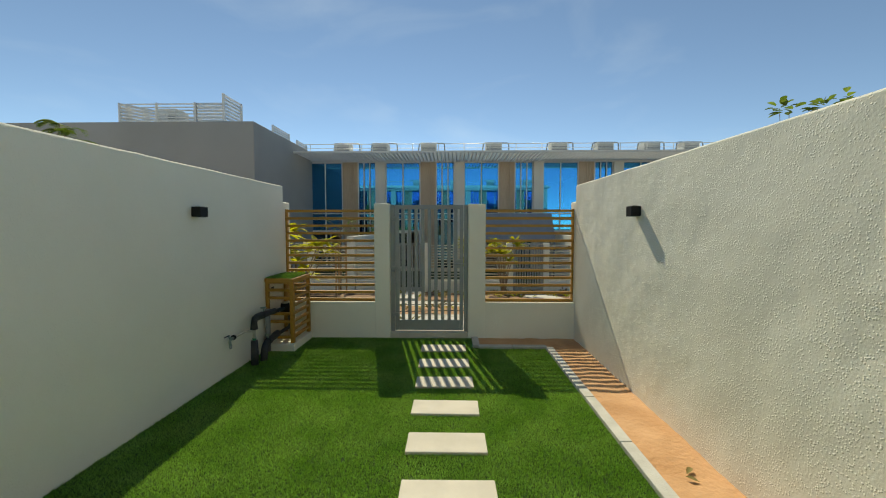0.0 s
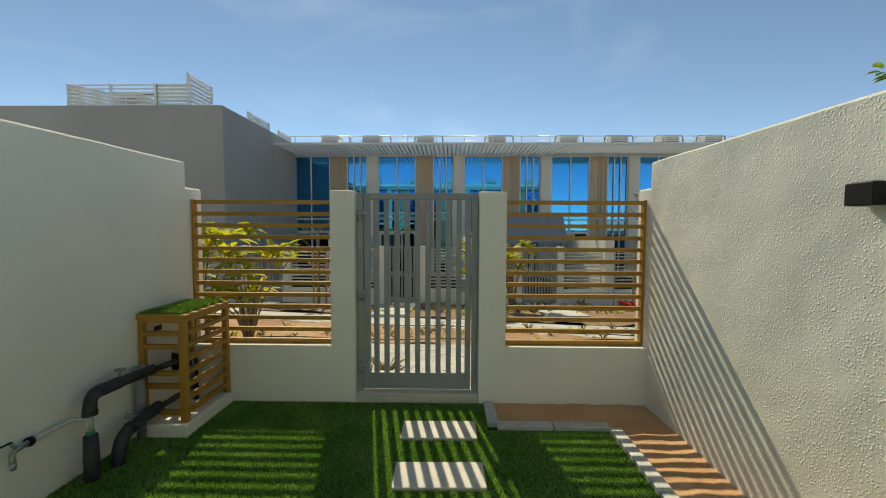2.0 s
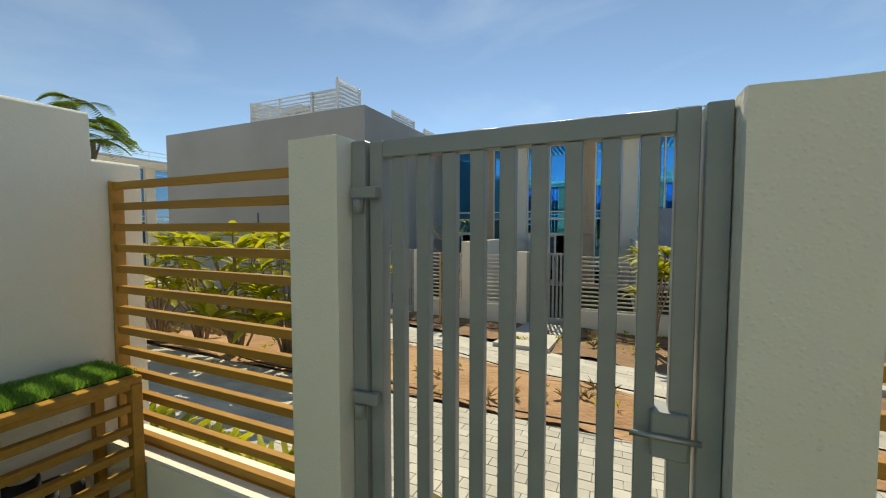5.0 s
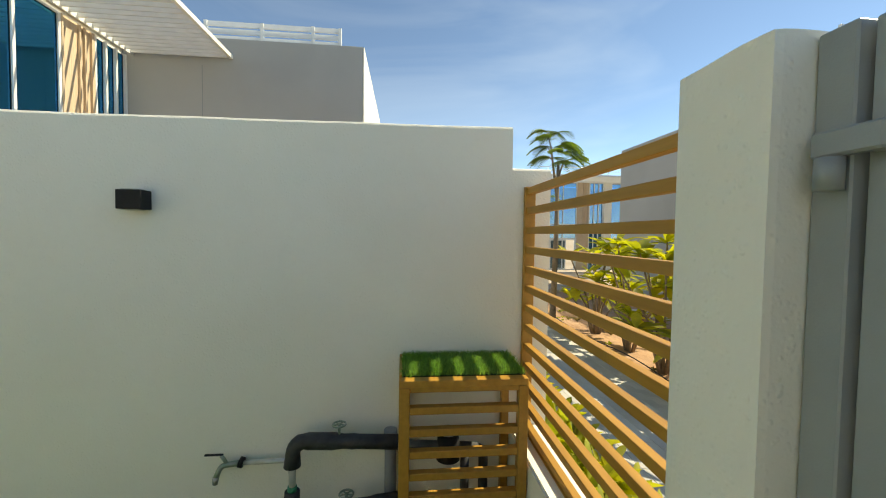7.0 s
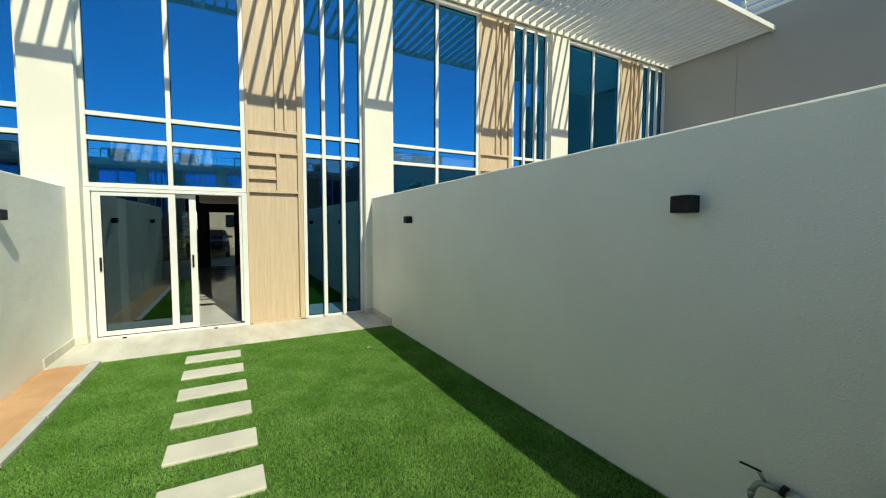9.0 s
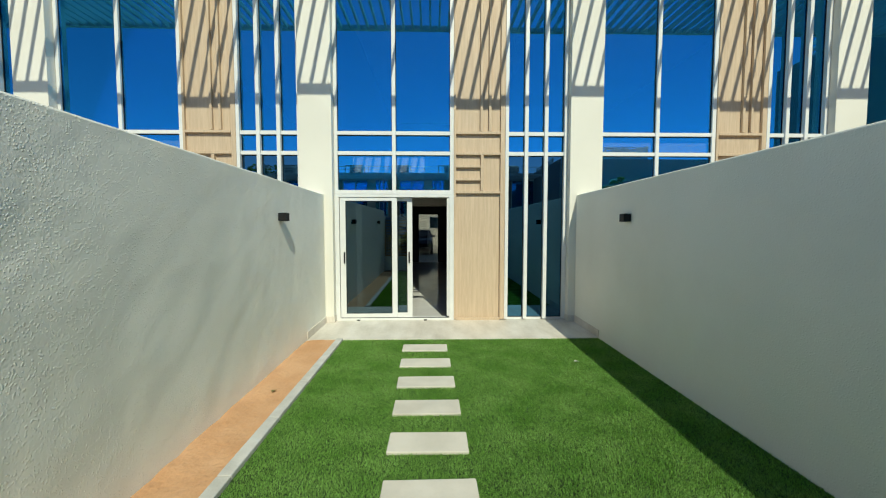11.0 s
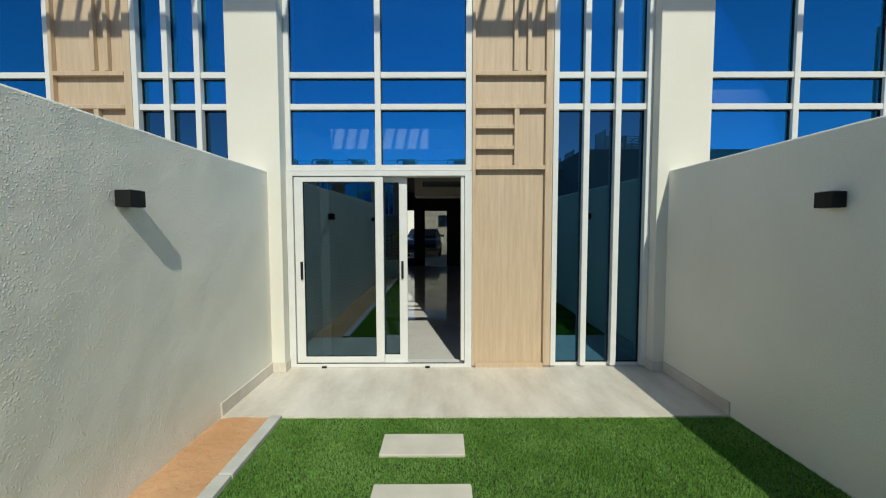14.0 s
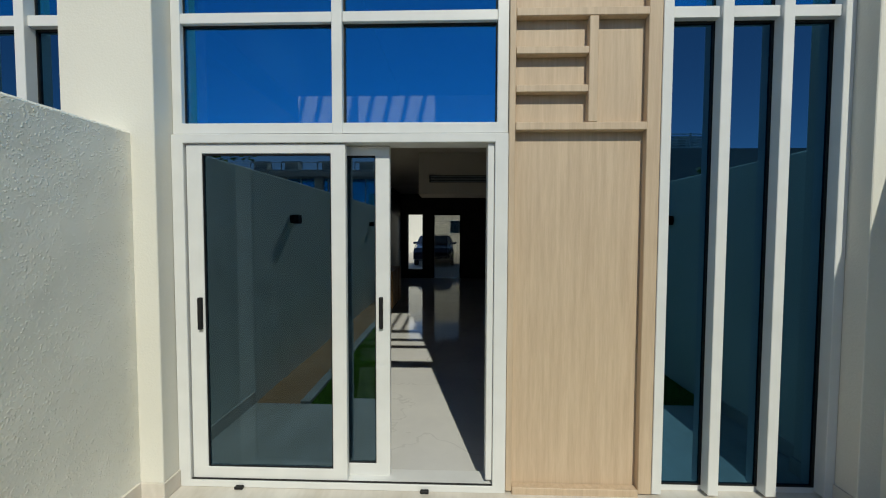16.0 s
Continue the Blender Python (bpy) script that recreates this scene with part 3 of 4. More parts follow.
def hand_wheel(name, parent, at, r):
    """A valve's wheel with spokes on a short stem."""
    x, y, z = at
    bm = bmesh.new()
    bm_ring(bm, (x, y, z), (0, 0, 1), r, r * 0.14, 18, 6)
    for k in range(5):
        a = 2 * math.pi * k / 5
        bm_tube(bm, [(x, y, z), (x + r * math.cos(a), y + r * math.sin(a), z)], r * 0.12, 6)
    bm_tube(bm, [(x, y, z - 0.055), (x, y, z + 0.006)], r * 0.2, 8)
    return part(name, bm, PATINA, parent, "green-grey metal hand wheel")


PX = -1.585
upper = thing("insulated_pipe", "black foam-lagged water pipe with elbow and valve", "pipe", "lagged pipes")
rnd = random.Random(4)
run = bend([(PX, 6.87, 0.5), (PX, 6.6, 0.515), (PX, 6.36, 0.525), (PX, 6.355, 0.4)], 0.07, 6)
part("lagging", tube(run, [0.038 + rnd.uniform(-0.004, 0.004) for _ in run], 14), FOAM, upper)
part("riser", tube([(PX, 6.355, 0.4), (PX, 6.355, 0.3)], 0.017, 12), PVC_PALE, upper, "bare pale riser pipe")
part("union", tube([(PX, 6.355, 0.3), (PX, 6.355, 0.27)], 0.022, 12), GREEN_TAPE, upper, "green pipe union")
part("lower_lagging", tube([(PX, 6.355, 0.275), (PX + 0.004, 6.35, 0.13), (PX, 6.352, -0.02)], [0.036, 0.041, 0.039], 14), FOAM, upper)
hand_wheel("hand_wheel", upper, (PX, 6.58, 0.6), 0.032)
lower = thing("insulated_pipe", "black foam-lagged lower pipe bending into the turf", "pipe", "lagged pipes")
run = bend([(PX + 0.03, 6.875, 0.215), (PX + 0.03, 6.7, 0.2), (PX + 0.03, 6.53, 0.17), (PX + 0.03, 6.5, -0.03)], 0.1, 6)
part("lagging", tube(run, [0.041 + rnd.uniform(-0.004, 0.004) for _ in run], 14), FOAM, lower)
hand_wheel("hand_wheel", lower, (PX + 0.03, 6.62, 0.265), 0.034)
vent = thing("vent_pipe", "upright grey plastic pipe with capped end", "pipe")
part("tube", tube([(-1.655, 6.83, -0.02), (-1.655, 6.83, 0.5)], 0.03, 16), PVC, vent)
bm = tube([(-1.655, 6.83, 0.495), (-1.655, 6.83, 0.53)], [0.036, 0.034], 16)
part("cap", bm, PVC, vent, "dark slotted vent cap")
tap = thing("garden_tap", "worn metal garden tap on a short wall pipe", "tap")
part("supply_pipe", tube(bend([(PX + 0.01, 6.35, 0.375), (WX + 0.05, 6.33, 0.385), (WX + 0.045, 6.07, 0.38)], 0.02), 0.012, 10), PVC_PALE, tap)
part("collar", tube([(WX + 0.045, 6.095, 0.38), (WX + 0.045, 6.075, 0.385)], 0.026, 16), BLACK, tap, "black ring collar")
part("spout", tube(bend([(WX + 0.045, 6.08, 0.38), (WX + 0.055, 5.99, 0.375), (WX + 0.075, 5.975, 0.325)], 0.025), [0.016] + [0.013] * 6 + [0.014], 10), PATINA, tap)
part("stem", tube([(WX + 0.05, 6.015, 0.385), (WX + 0.05, 5.99, 0.425)], 0.009, 8), PATINA, tap)
part("lever", boxes((WX + 0.043, WX + 0.057, 5.91, 6.0, 0.424, 0.432), bevel=0.003), BLACK, tap, "dark lever handle")
part("bib", tube([(WX + 0.075, 5.975, 0.33), (WX + 0.078, 5.973, 0.295)], [0.016, 0.012], 10), STEEL, tap)


# ---- the row houses ----
def ring_frame(x0, x1, z0, z1, y0, y1, left, right, low=None, high=None):
    """A picture frame in one piece, upright in the wall."""
    low, high = low or left, high or left
    bm = bmesh.new()
    out, inn = [(x0, z0), (x1, z0), (x1, z1), (x0, z1)], [(x0 + left, z0 + low), (x1 - right, z0 + low), (x1 - right, z1 - high), (x0 + left, z1 - high)]
    g = [[bm.verts.new((x, y, z)) for x, z in loop] for y in (y0, y1) for loop in (out, inn)]
    for k in range(4):
        j = (k + 1) % 4
        bm.faces.new((g[0][k], g[0][j], g[1][j], g[1][k]))
        bm.faces.new((g[2][k], g[2][j], g[3][j], g[3][k]))
        bm.faces.new((g[0][k], g[0][j], g[2][j], g[2][k]))
        bm.faces.new((g[1][k], g[1][j], g[3][j], g[3][k]))
    straight = [e for e in bm.edges if sum(abs(a - b) > 1e-5 for a, b in zip(e.verts[0].co, e.verts[1].co)) == 1]
    bmesh.ops.bevel(bm, geom=straight, offset=0.003, segments=1, affect="EDGES")
    return bm


def gasket(x0, x1, y0, y1, z0, z1, w=0.011):
    """The black rubber line round a pane, thicker on top for the transom's shadow."""
    return boxes((x0, x1, y0, y1, z1 - w, z1), (x0, x1, y0, y1, z0, z0 + w * 0.6), (x0, x0 + w * 0.7, y0, y1, z0 + w * 0.6, z1 - w), (x1 - w * 0.7, x1, y0, y1, z0 + w * 0.6, z1 - w))


def townhouse():
    """One house front. x to the right and y into the house as seen from its garden, z up; the window begins at x = 0."""
    h = thing("townhouse", "two-storey cream townhouse with tall blue glass front", "house", "row houses")
    part("pillar", boxes((-0.545, -0.021, -0.17, 0.3, -0.3, 5.9), bevel=0.004), PAINT, h)
    part("soffit", boxes((-0.54, 3.784, 0.07, 0.3, 5.9, 6.0)), PAINT, h)
    part("parapet", boxes((-0.54, 3.79, 0.0, 0.22, 6.0, 6.45), bevel=0.01), PAINT, h)
    # tall window over the door
    w = part("main_window", ring_frame(-0.02, 1.92, 2.09, 5.9, -0.03, 0.06, 0.055, 0.063, 0.062, 0.06), ALU, h)
    part("mullion", boxes((0.915, 0.975, -0.035, 0.06, 2.09, 5.9), bevel=0.003), ALU, w)
    for z0, z1 in ((2.718, 2.778), (3.04, 3.1)):
        for x0, x1 in ((0.033, 0.914), (0.976, 1.857)):
            part("transom", boxes((x0, x1, -0.025, 0.055, z0, z1), bevel=0.003), ALU, w)
    for x0, x1 in ((0.033, 0.914), (0.976, 1.857)):
        for z0, z1 in ((2.15, 2.718), (2.778, 3.04), (3.1, 5.84)):
            part("pane", boxes((x0, x1, 0.012, 0.02, z0, z1)), GLASS, w).visible_shadow = False
            part("gasket", gasket(x0, x1, 0.0, 0.0115, z0, z1), BLACK, w)
    # sliding door, one leaf pushed half open
    d = part("sliding_door", ring_frame(-0.02, 1.92, 0.004, 2.085, -0.05, 0.1, 0.07, 0.075, 0.04, 0.05), ALU, h)
    part("door_track", boxes((0.052, 1.843, -0.044, -0.036, 0.0445, 0.054), bevel=0.002), BLACK, d, "black track in the sill")
    part("door_stop", boxes((1.806, 1.844, -0.03, 0.085, 0.071, 2.033), bevel=0.003), ALU, d)
    def leaf(x0, x1, y, handle_x):
        l = part("door_leaf", ring_frame(x0, x1, 0.041, 2.032, y, y + 0.04, 0.092, 0.085, 0.077, 0.055), ALU, d)
        g = part("pane", boxes((x0 + 0.09, x1 - 0.083, y + 0.016, y + 0.024, 0.115, 1.98)), DOOR_GLASS, d)
        g.visible_shadow = False
        part("gasket", gasket(x0 + 0.09, x1 - 0.083, y + 0.006, y + 0.0155, 0.116, 1.979), BLACK, d)
        part("handle", boxes((handle_x - 0.012, handle_x + 0.012, y - 0.022, y + 0.001, 0.95, 1.14), bevel=0.005, seg=2), BLACK, d, "black pull handle")
    leaf(0.058, 0.99, -0.035, 0.128)
    leaf(0.31, 1.235, 0.03, 1.183)
    for x in (0.35, 1.45):
        part("stop", boxes((x - 0.025, x + 0.025, -0.075, -0.05, 0.004, 0.022), bevel=0.004), BLACK, d, "small black drain cap")
    # oak cladding with ledges and battens
    c = part("cladding", boxes((1.92, 2.76, 0.0, 0.1, 0.0, 5.9)), OAK, h, "oak-toned cladding panel with raised ledges")
    part("border", boxes((1.922, 1.957, -0.05, -0.001, 0.02, 5.88), bevel=0.003), OAK, c)
    part("border", boxes((2.682, 2.757, -0.05, -0.001, 0.02, 5.88), bevel=0.003), OAK, c)
    for z in (0.0, 2.098, 2.722, 3.055):
        part("ledge", boxes((1.958, 2.681, -0.055, -0.001, z + 0.001, z + 0.045), bevel=0.003), OAK, c)
    for z in (2.308, 2.517):
        part("ledge", boxes((1.958, 2.357, -0.055, -0.001, z, z + 0.04), bevel=0.003), OAK, c)
    part("batten", boxes((2.358, 2.408, -0.055, -0.001, 2.144, 2.721), bevel=0.003), OAK, c)
    for x in (2.35, 2.49):
        part("batten", boxes((x, x + 0.04, -0.05, -0.001, 3.106, 5.88), bevel=0.003), OAK, c)
    # narrow full-height window with deep fins
    s = part("side_window", ring_frame(2.76, 3.784, 0.0, 5.9, 0.02, 0.07, 0.04, 0.045, 0.04, 0.04), ALU, h)
    fins = ((2.761, 2.816), (3.078, 3.137), (3.402, 3.461), (3.728, 3.783))
    for a, b in fins:
        part("fin", boxes((a, b, -0.05, 0.06, 0.02, 5.88), bevel=0.003), ALU, s)
    for (_, a), (b, _) in zip(fins, fins[1:]):
        for z0, z1 in ((2.718, 2.778), (3.04, 3.1)):
            part("transom", boxes((a, b, -0.025, 0.055, z0, z1)), ALU, s)
        for z0, z1 in ((0.04, 2.718), (2.778, 3.04), (3.1, 5.86)):
            # panes below the transom take the glass with the dim reflection tinted in
            part("pane", boxes((a, b, 0.028, 0.036, z0, z1)), GLASS if z0 > 2 else SIDE_GLASS_DIM, s)
            part("gasket", gasket(a, b, 0.016, 0.0275, z0, z1), BLACK, s)
    # slatted canopy
    k = part("canopy", boxes((-0.54, 3.79, -2.55, -2.47, 5.93, 6.03)), CANOPY, h, "white slatted sun canopy over the front")
    part("wall_beam", boxes((-0.54, 3.79, -0.2, -0.171, 5.88, 6.02)), CANOPY, k)
    blade = mesh_of("canopy_slat", boxes((-0.02, 0.02, -2.469, -0.201, 5.92, 6.01)), CANOPY)
    for n in range(22):
        piece("canopy_slat", blade, k, pose(-0.442 + 0.19682 * n, 0, 0))
    # roof rail
    r = part("roof_rail", tube([(-0.54, 0.4, 6.98), (3.79, 0.4, 6.98)], 0.02, 6), ALU, h)
    part("rail_bar", tube([(-0.54, 0.4, 6.75), (3.79, 0.4, 6.75)], 0.012, 6), ALU, r)
    for x in (0.0, 1.45, 2.9):
        part("rail_post", tube([(x, 0.4, 6.2), (x, 0.4, 6.98)], 0.018, 6), ALU, r)
    return h


def ac_unit():
    a = thing("air_conditioner", "boxy off-white rooftop air conditioner with grey hoop pipe", "air conditioner", "rooftop air conditioners")
    part("casing", boxes((-0.5, 0.4, -0.4, 0.4, 0.12, 0.8), bevel=0.02, seg=2), AC_PAINT, a)
    part("fan_grille", bm_ring(bmesh.new(), (-0.1, 0, 0.805), (0, 0, 1), 0.28, 0.015, 20, 6), BLACK, a)
    for z in (0.2, 0.28, 0.36, 0.44, 0.52):
        part("louvre", boxes((-0.46, 0.36, -0.408, -0.399, z, z + 0.035)), PVC, a)
    for x in (-0.42, 0.3):
        part("foot", boxes((x, x + 0.1, -0.38, 0.38, -0.14, 0.12)), PVC, a)
    part("hoop_pipe", tube(bend([(-0.75, 0.1, -0.14), (-0.6, 0.1, 0.86), (0.85, 0.1, 0.86), (0.9, 0.1, -0.14)], 0.12), 0.035, 8), PVC, a, "grey lagged hoop pipe")
    return a


house = townhouse()
house.matrix_basis = pose(ORIGIN_X, -0.04, 0, rz=180)
for k in (-2, -1, 1, 2):
    copy_thing(house, pose(ORIGIN_X - UNIT * k, -0.04, 0, rz=180))
for k in range(-1, 5):
    copy_thing(house, pose(FAR_X + UNIT * k, FAR_Y, FAR_Z))
wing = copy_thing(house, pose(-25.0, 16.6, -0.75, rz=90))
copy_thing(house, pose(-25.0, 20.93, -0.75, rz=90))
ac = ac_unit()
ac.matrix_basis = pose(FAR_X - 2.61, FAR_Y + 1.2, FAR_Z + 6.34)
for d in (2.2, 4.97, 8.7, 12.4, 15.0, 17.6, 19.8):
    copy_thing(ac, pose(FAR_X - 2.61 + d, FAR_Y + 1.2, FAR_Z + 6.34))
for k in (-2, -1, 0, 1, 2):
    copy_thing(ac, pose(ORIGIN_X - UNIT * k - 1.4, -1.2, 6.34, rz=180))

setting("skirting_pillar_east", boxes((2.198, EX - 0.001, 0.131, 0.144, 0.005, 0.105), (2.198, 2.21, -0.01, 0.13, 0.005, 0.105), bevel=0.002), TERRACE, "beige tile skirting round the foot of the pillar", "skirting")
setting("skirting_pillar_west", boxes((WX + 0.001, -1.582, 0.131, 0.144, 0.005, 0.105), (-1.594, -1.582, -0.01, 0.13, 0.005, 0.105), bevel=0.002), TERRACE, "beige tile skirting round the foot of the pillar", "skirting")

# shells of the two rows
setting("roof_near", boxes((-10.26, ORIGIN_X + 2 * UNIT + 0.54, -10.9, -0.07, 6.0, 6.2)), PAINT, "flat pale roof slab over the row", "roof")
setting("roof_far", boxes((FAR_X - UNIT - 0.54, FAR_X + 5 * UNIT - 0.54, FAR_Y + 0.07, FAR_Y + 10.9, FAR_Z + 6.0, FAR_Z + 6.2)), PAINT, "flat pale roof slab over the row", "roof")
setting("ceiling", boxes((-10.26, -1.94, -10.7, -0.11, 2.8, 3.02), (-1.94, 2.36, -10.7, -2.302, 2.8, 3.02), (2.36, ORIGIN_X + 2 * UNIT + 0.54, -10.7, -0.11, 2.8, 3.02)), CEIL, "plain painted ceiling of the ground floor", "ceiling")
setting("floor_upper_far", boxes((FAR_X - UNIT - 0.54, FAR_X + 5 * UNIT - 0.54, FAR_Y + 0.11, FAR_Y + 10.7, FAR_Z + 2.8, FAR_Z + 3.02)), CEIL, "floor slab behind the glass fronts", "floor")
setting("floor_far", boxes((FAR_X - UNIT - 0.54, FAR_X + 5 * UNIT - 0.54, FAR_Y, FAR_Y + 10.7, FAR_Z - 0.2, FAR_Z - 0.004)), SLAB, "pale floor of the far row", "floor")
setting("wall_rear_far", boxes((FAR_X - UNIT - 0.54, FAR_X + 5 * UNIT - 0.54, FAR_Y + 10.7, FAR_Y + 10.9, FAR_Z - 0.2, FAR_Z + 6.0)), PAINT, "plain rear wall of the far row", "wall")
for k in range(0, 6):
    x = FAR_X + UNIT * (k - 1) - 0.37
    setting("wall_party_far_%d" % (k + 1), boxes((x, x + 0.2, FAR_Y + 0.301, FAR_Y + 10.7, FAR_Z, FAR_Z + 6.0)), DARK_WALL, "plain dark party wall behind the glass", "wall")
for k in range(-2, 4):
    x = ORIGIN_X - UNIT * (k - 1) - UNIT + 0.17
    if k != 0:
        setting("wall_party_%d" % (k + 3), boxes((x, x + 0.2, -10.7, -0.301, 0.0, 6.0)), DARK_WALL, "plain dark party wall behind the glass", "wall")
setting("wall_party_east", boxes((2.36, 2.56, -10.7, -0.301, 0.0, 6.0)), DARK_WALL, "plain dark wall inside the room", "wall")
setting("wall_infill_end", boxes((ORIGIN_X + 2 * UNIT + 0.54, ORIGIN_X + 2 * UNIT + 0.75, -10.9, 0.13, -0.1, 6.45)), PAINT, "plain cream end wall of the row", "wall")

# ---- the room behind the sliding door ----
setting("gallery_edge", boxes((-1.936, 2.356, -2.3, -2.2, 2.74, 3.06), bevel=0.004), PAINT, "plain white edge of the gallery floor over the room", "parapet")
setting("floor", boxes((-1.94, 2.36, -10.7, -0.11, -0.1, 0.0)), MARBLE, "polished white veined marble floor", "floor")
setting("floor_near_row", boxes((-10.26, -1.95, -10.7, -0.11, -0.1, 0.0), (2.57, 11.3, -10.7, -0.11, -0.1, 0.0)), SLAB, "pale floor of the neighbouring houses", "floor")
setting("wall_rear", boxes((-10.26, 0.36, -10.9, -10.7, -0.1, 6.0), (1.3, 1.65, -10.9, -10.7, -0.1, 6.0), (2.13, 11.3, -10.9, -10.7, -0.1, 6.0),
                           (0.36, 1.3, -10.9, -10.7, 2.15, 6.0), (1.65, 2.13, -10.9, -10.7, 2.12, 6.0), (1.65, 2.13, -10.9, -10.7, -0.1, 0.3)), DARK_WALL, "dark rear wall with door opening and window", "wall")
setting("bulkhead", boxes((-1.9, 1.15, -4.6, -4.0, 2.13, 2.795)), CEIL, "dropped ceiling box with an air grille", "ceiling")
grille = thing("air_grille", "long dark air grille in the ceiling box", "vent")
part("frame", boxes((-0.55, 0.98, -3.999, -3.985, 2.32, 2.43)), BLACK, grille)
for k in range(4):
    part("slat", boxes((-0.53, 0.96, -3.984, -3.975, 2.33 + 0.025 * k, 2.342 + 0.025 * k)), PVC, grille)
front_door = thing("glazed_entry_door", "dark framed glass door at the end of the room", "door")
part("frame", boxes((0.36, 0.41, -10.88, -10.72, 0.0, 2.15), (1.25, 1.3, -10.88, -10.72, 0.0, 2.15), (0.41, 1.25, -10.88, -10.72, 2.1, 2.15)), BLACK, front_door)
g = part("pane", boxes((0.41, 1.25, -10.805, -10.795, 0.0, 2.1)), CAR_GLASS, front_door)
g.active_material = glazing("entry_glass", (0.5, 0.5, 0.48), 0.0, (1, 1, 1))
kitchen = thing("sideboard", "low honey-coloured wooden sideboard by the wall", "sideboard")
part("body", boxes((1.75, 2.3, -6.2, -5.0, 0.08, 0.8), bevel=0.006), AMBER_WOOD, kitchen)
for k in range(3):
    part("door", boxes((1.735, 1.749, -6.18 + 0.4 * k, -5.82 + 0.4 * k, 0.1, 0.78), bevel=0.003), AMBER_WOOD, kitchen)
part("foot", boxes((1.8, 2.25, -6.15, -5.05, 0.0, 0.08)), BLACK, kitchen)

# ---- the lane behind the house, seen through the room ----
setting("pavement_rear", boxes((-14, 14, -30, -10.9, -0.12, -0.03)), SLAB, "pale paved lane behind the houses", "pavement")
opp = thing("rear_house", "cream house across the rear lane with a dark window", "house")
part("wall", boxes((-9, 11, -34, -28, -0.1, 5.5)), PAINT, opp)
rw = part("window", boxes((-0.1, 1.0, -28.0, -27.95, 1.4, 2.5)), ALU, opp)
part("pane", boxes((-0.02, 0.92, -27.96, -27.93, 1.48, 2.42)), GLASS, rw)
part("door", boxes((-2.2, -1.1, -28.0, -27.94, 0.0, 2.2)), OAK, opp)


def parked_car(at):
    """A saloon seen from its tail: body from a side outline swept across, with wheels, glass and lamps."""
    c = thing("car", "dark navy saloon car parked in the lane", "car", at=at)
    prof = [(-2.2, 0.35), (-2.25, 0.65), (-2.15, 0.95), (-1.6, 1.02), (-1.0, 1.4), (-0.2, 1.47), (0.5, 1.4), (1.15, 1.0), (1.95, 0.85), (2.2, 0.65), (2.2, 0.35), (1.75, 0.22), (-1.75, 0.22)]
    bm = bmesh.new()
    cols = []
    for s in (-0.9, -0.8, 0.8, 0.9):
        shrink = 0.0 if abs(s) < 0.85 else 1.0
        cols.append([bm.verts.new((s * (0.82 if z > 1.05 else 1.0), y * (1 - 0.015 * shrink), z - 0.03 * shrink if z > 0.5 else z)) for y, z in prof])
    for a, b in zip(cols, cols[1:]):
        for i in range(len(prof)):
            j = (i + 1) % len(prof)
            bm.faces.new((a[i], a[j], b[j], b[i])).smooth = False
    bm.faces.new(cols[0])
    bm.faces.new(cols[-1][::-1])
    body = part("body", bm, CAR_PAINT, c)
    part("rear_window", boxes((-0.6, 0.6, -0.02, 0.02, -0.26, 0.26)), CAR_GLASS, c).matrix_basis = pose(0, -1.33, 1.235, -57, 0, 0)
    part("windscreen", boxes((-0.62, 0.62, -0.02, 0.02, -0.3, 0.3)), CAR_GLASS, c).matrix_basis = pose(0, 0.86, 1.22, 58, 0, 0)
    for s in (-1, 1):
        part("side_window", boxes((s * 0.735 - 0.012, s * 0.735 + 0.012, -0.9, 0.55, 1.08, 1.36), bevel=0.005), CAR_GLASS, c)
        part("tail_lamp", boxes((s * 0.7 - 0.14, s * 0.7 + 0.14, -2.26, -2.16, 0.74, 0.9), bevel=0.02, seg=2), PETAL, c, "red tail lamp")
        part("door_mirror", boxes((s * 0.97 - 0.09, s * 0.97 + 0.09, 0.6, 0.7, 0.98, 1.1), bevel=0.03, seg=2), CAR_PAINT, c)
        for y in (-1.35, 1.35):
            w = part("wheel", tube([(s * 0.74, y, 0.32), (s * 0.92, y, 0.32)], 0.32, 24), RUBBER, c)
            part("rim", tube([(s * 0.921, y, 0.32), (s * 0.93, y, 0.32)], 0.21, 16), STEEL, w, "silver wheel rim")
    part("number_plate", boxes((-0.26, 0.26, -2.27, -2.255, 0.55, 0.66)), ALU, c, "white number plate")
    return c


parked_car(pose(1.55, -17.5, -0.03, 0, 0, 0))

# ---- grey end blocks ----
def end_block(name, x0, x1, y0, y1, z0, z1, label, material=GREY_PAINT):
    b = thing(name, label, "house")
    part("wall", boxes((x0, x1, y0, y1, z0, z1), bevel=0.02, seg=2), material, b)
    return b


blk = end_block("corner_house", -17.0, -10.262, -9.0, 5.78, -0.1, 6.45, "plain grey rendered corner house with roof screen")
# thin pale sheet over the +y face: its sunlight is put into the colour
part("gable", boxes((-17.0, -10.263, 5.781, 5.81, -0.1, 6.44), bevel=0.004), PAINT, blk, "thin cream sheet standing in for sunlight on the end wall")
part("joint", boxes((-10.264, -10.2585, 1.76, 1.775, 2.0, 5.75)), PVC, blk, "thin shadow joint in the render")
far_blk = end_block("corner_house", -17.8, -7.15, 17.4, 34.0, -1.2, 5.72, "plain grey rendered corner house with roof screen")
part("downpipe", tube([(-12.2, 17.37, -0.9), (-12.2, 17.37, 2.2)], 0.03, 8), PVC, far_blk, "thin grey downpipe")


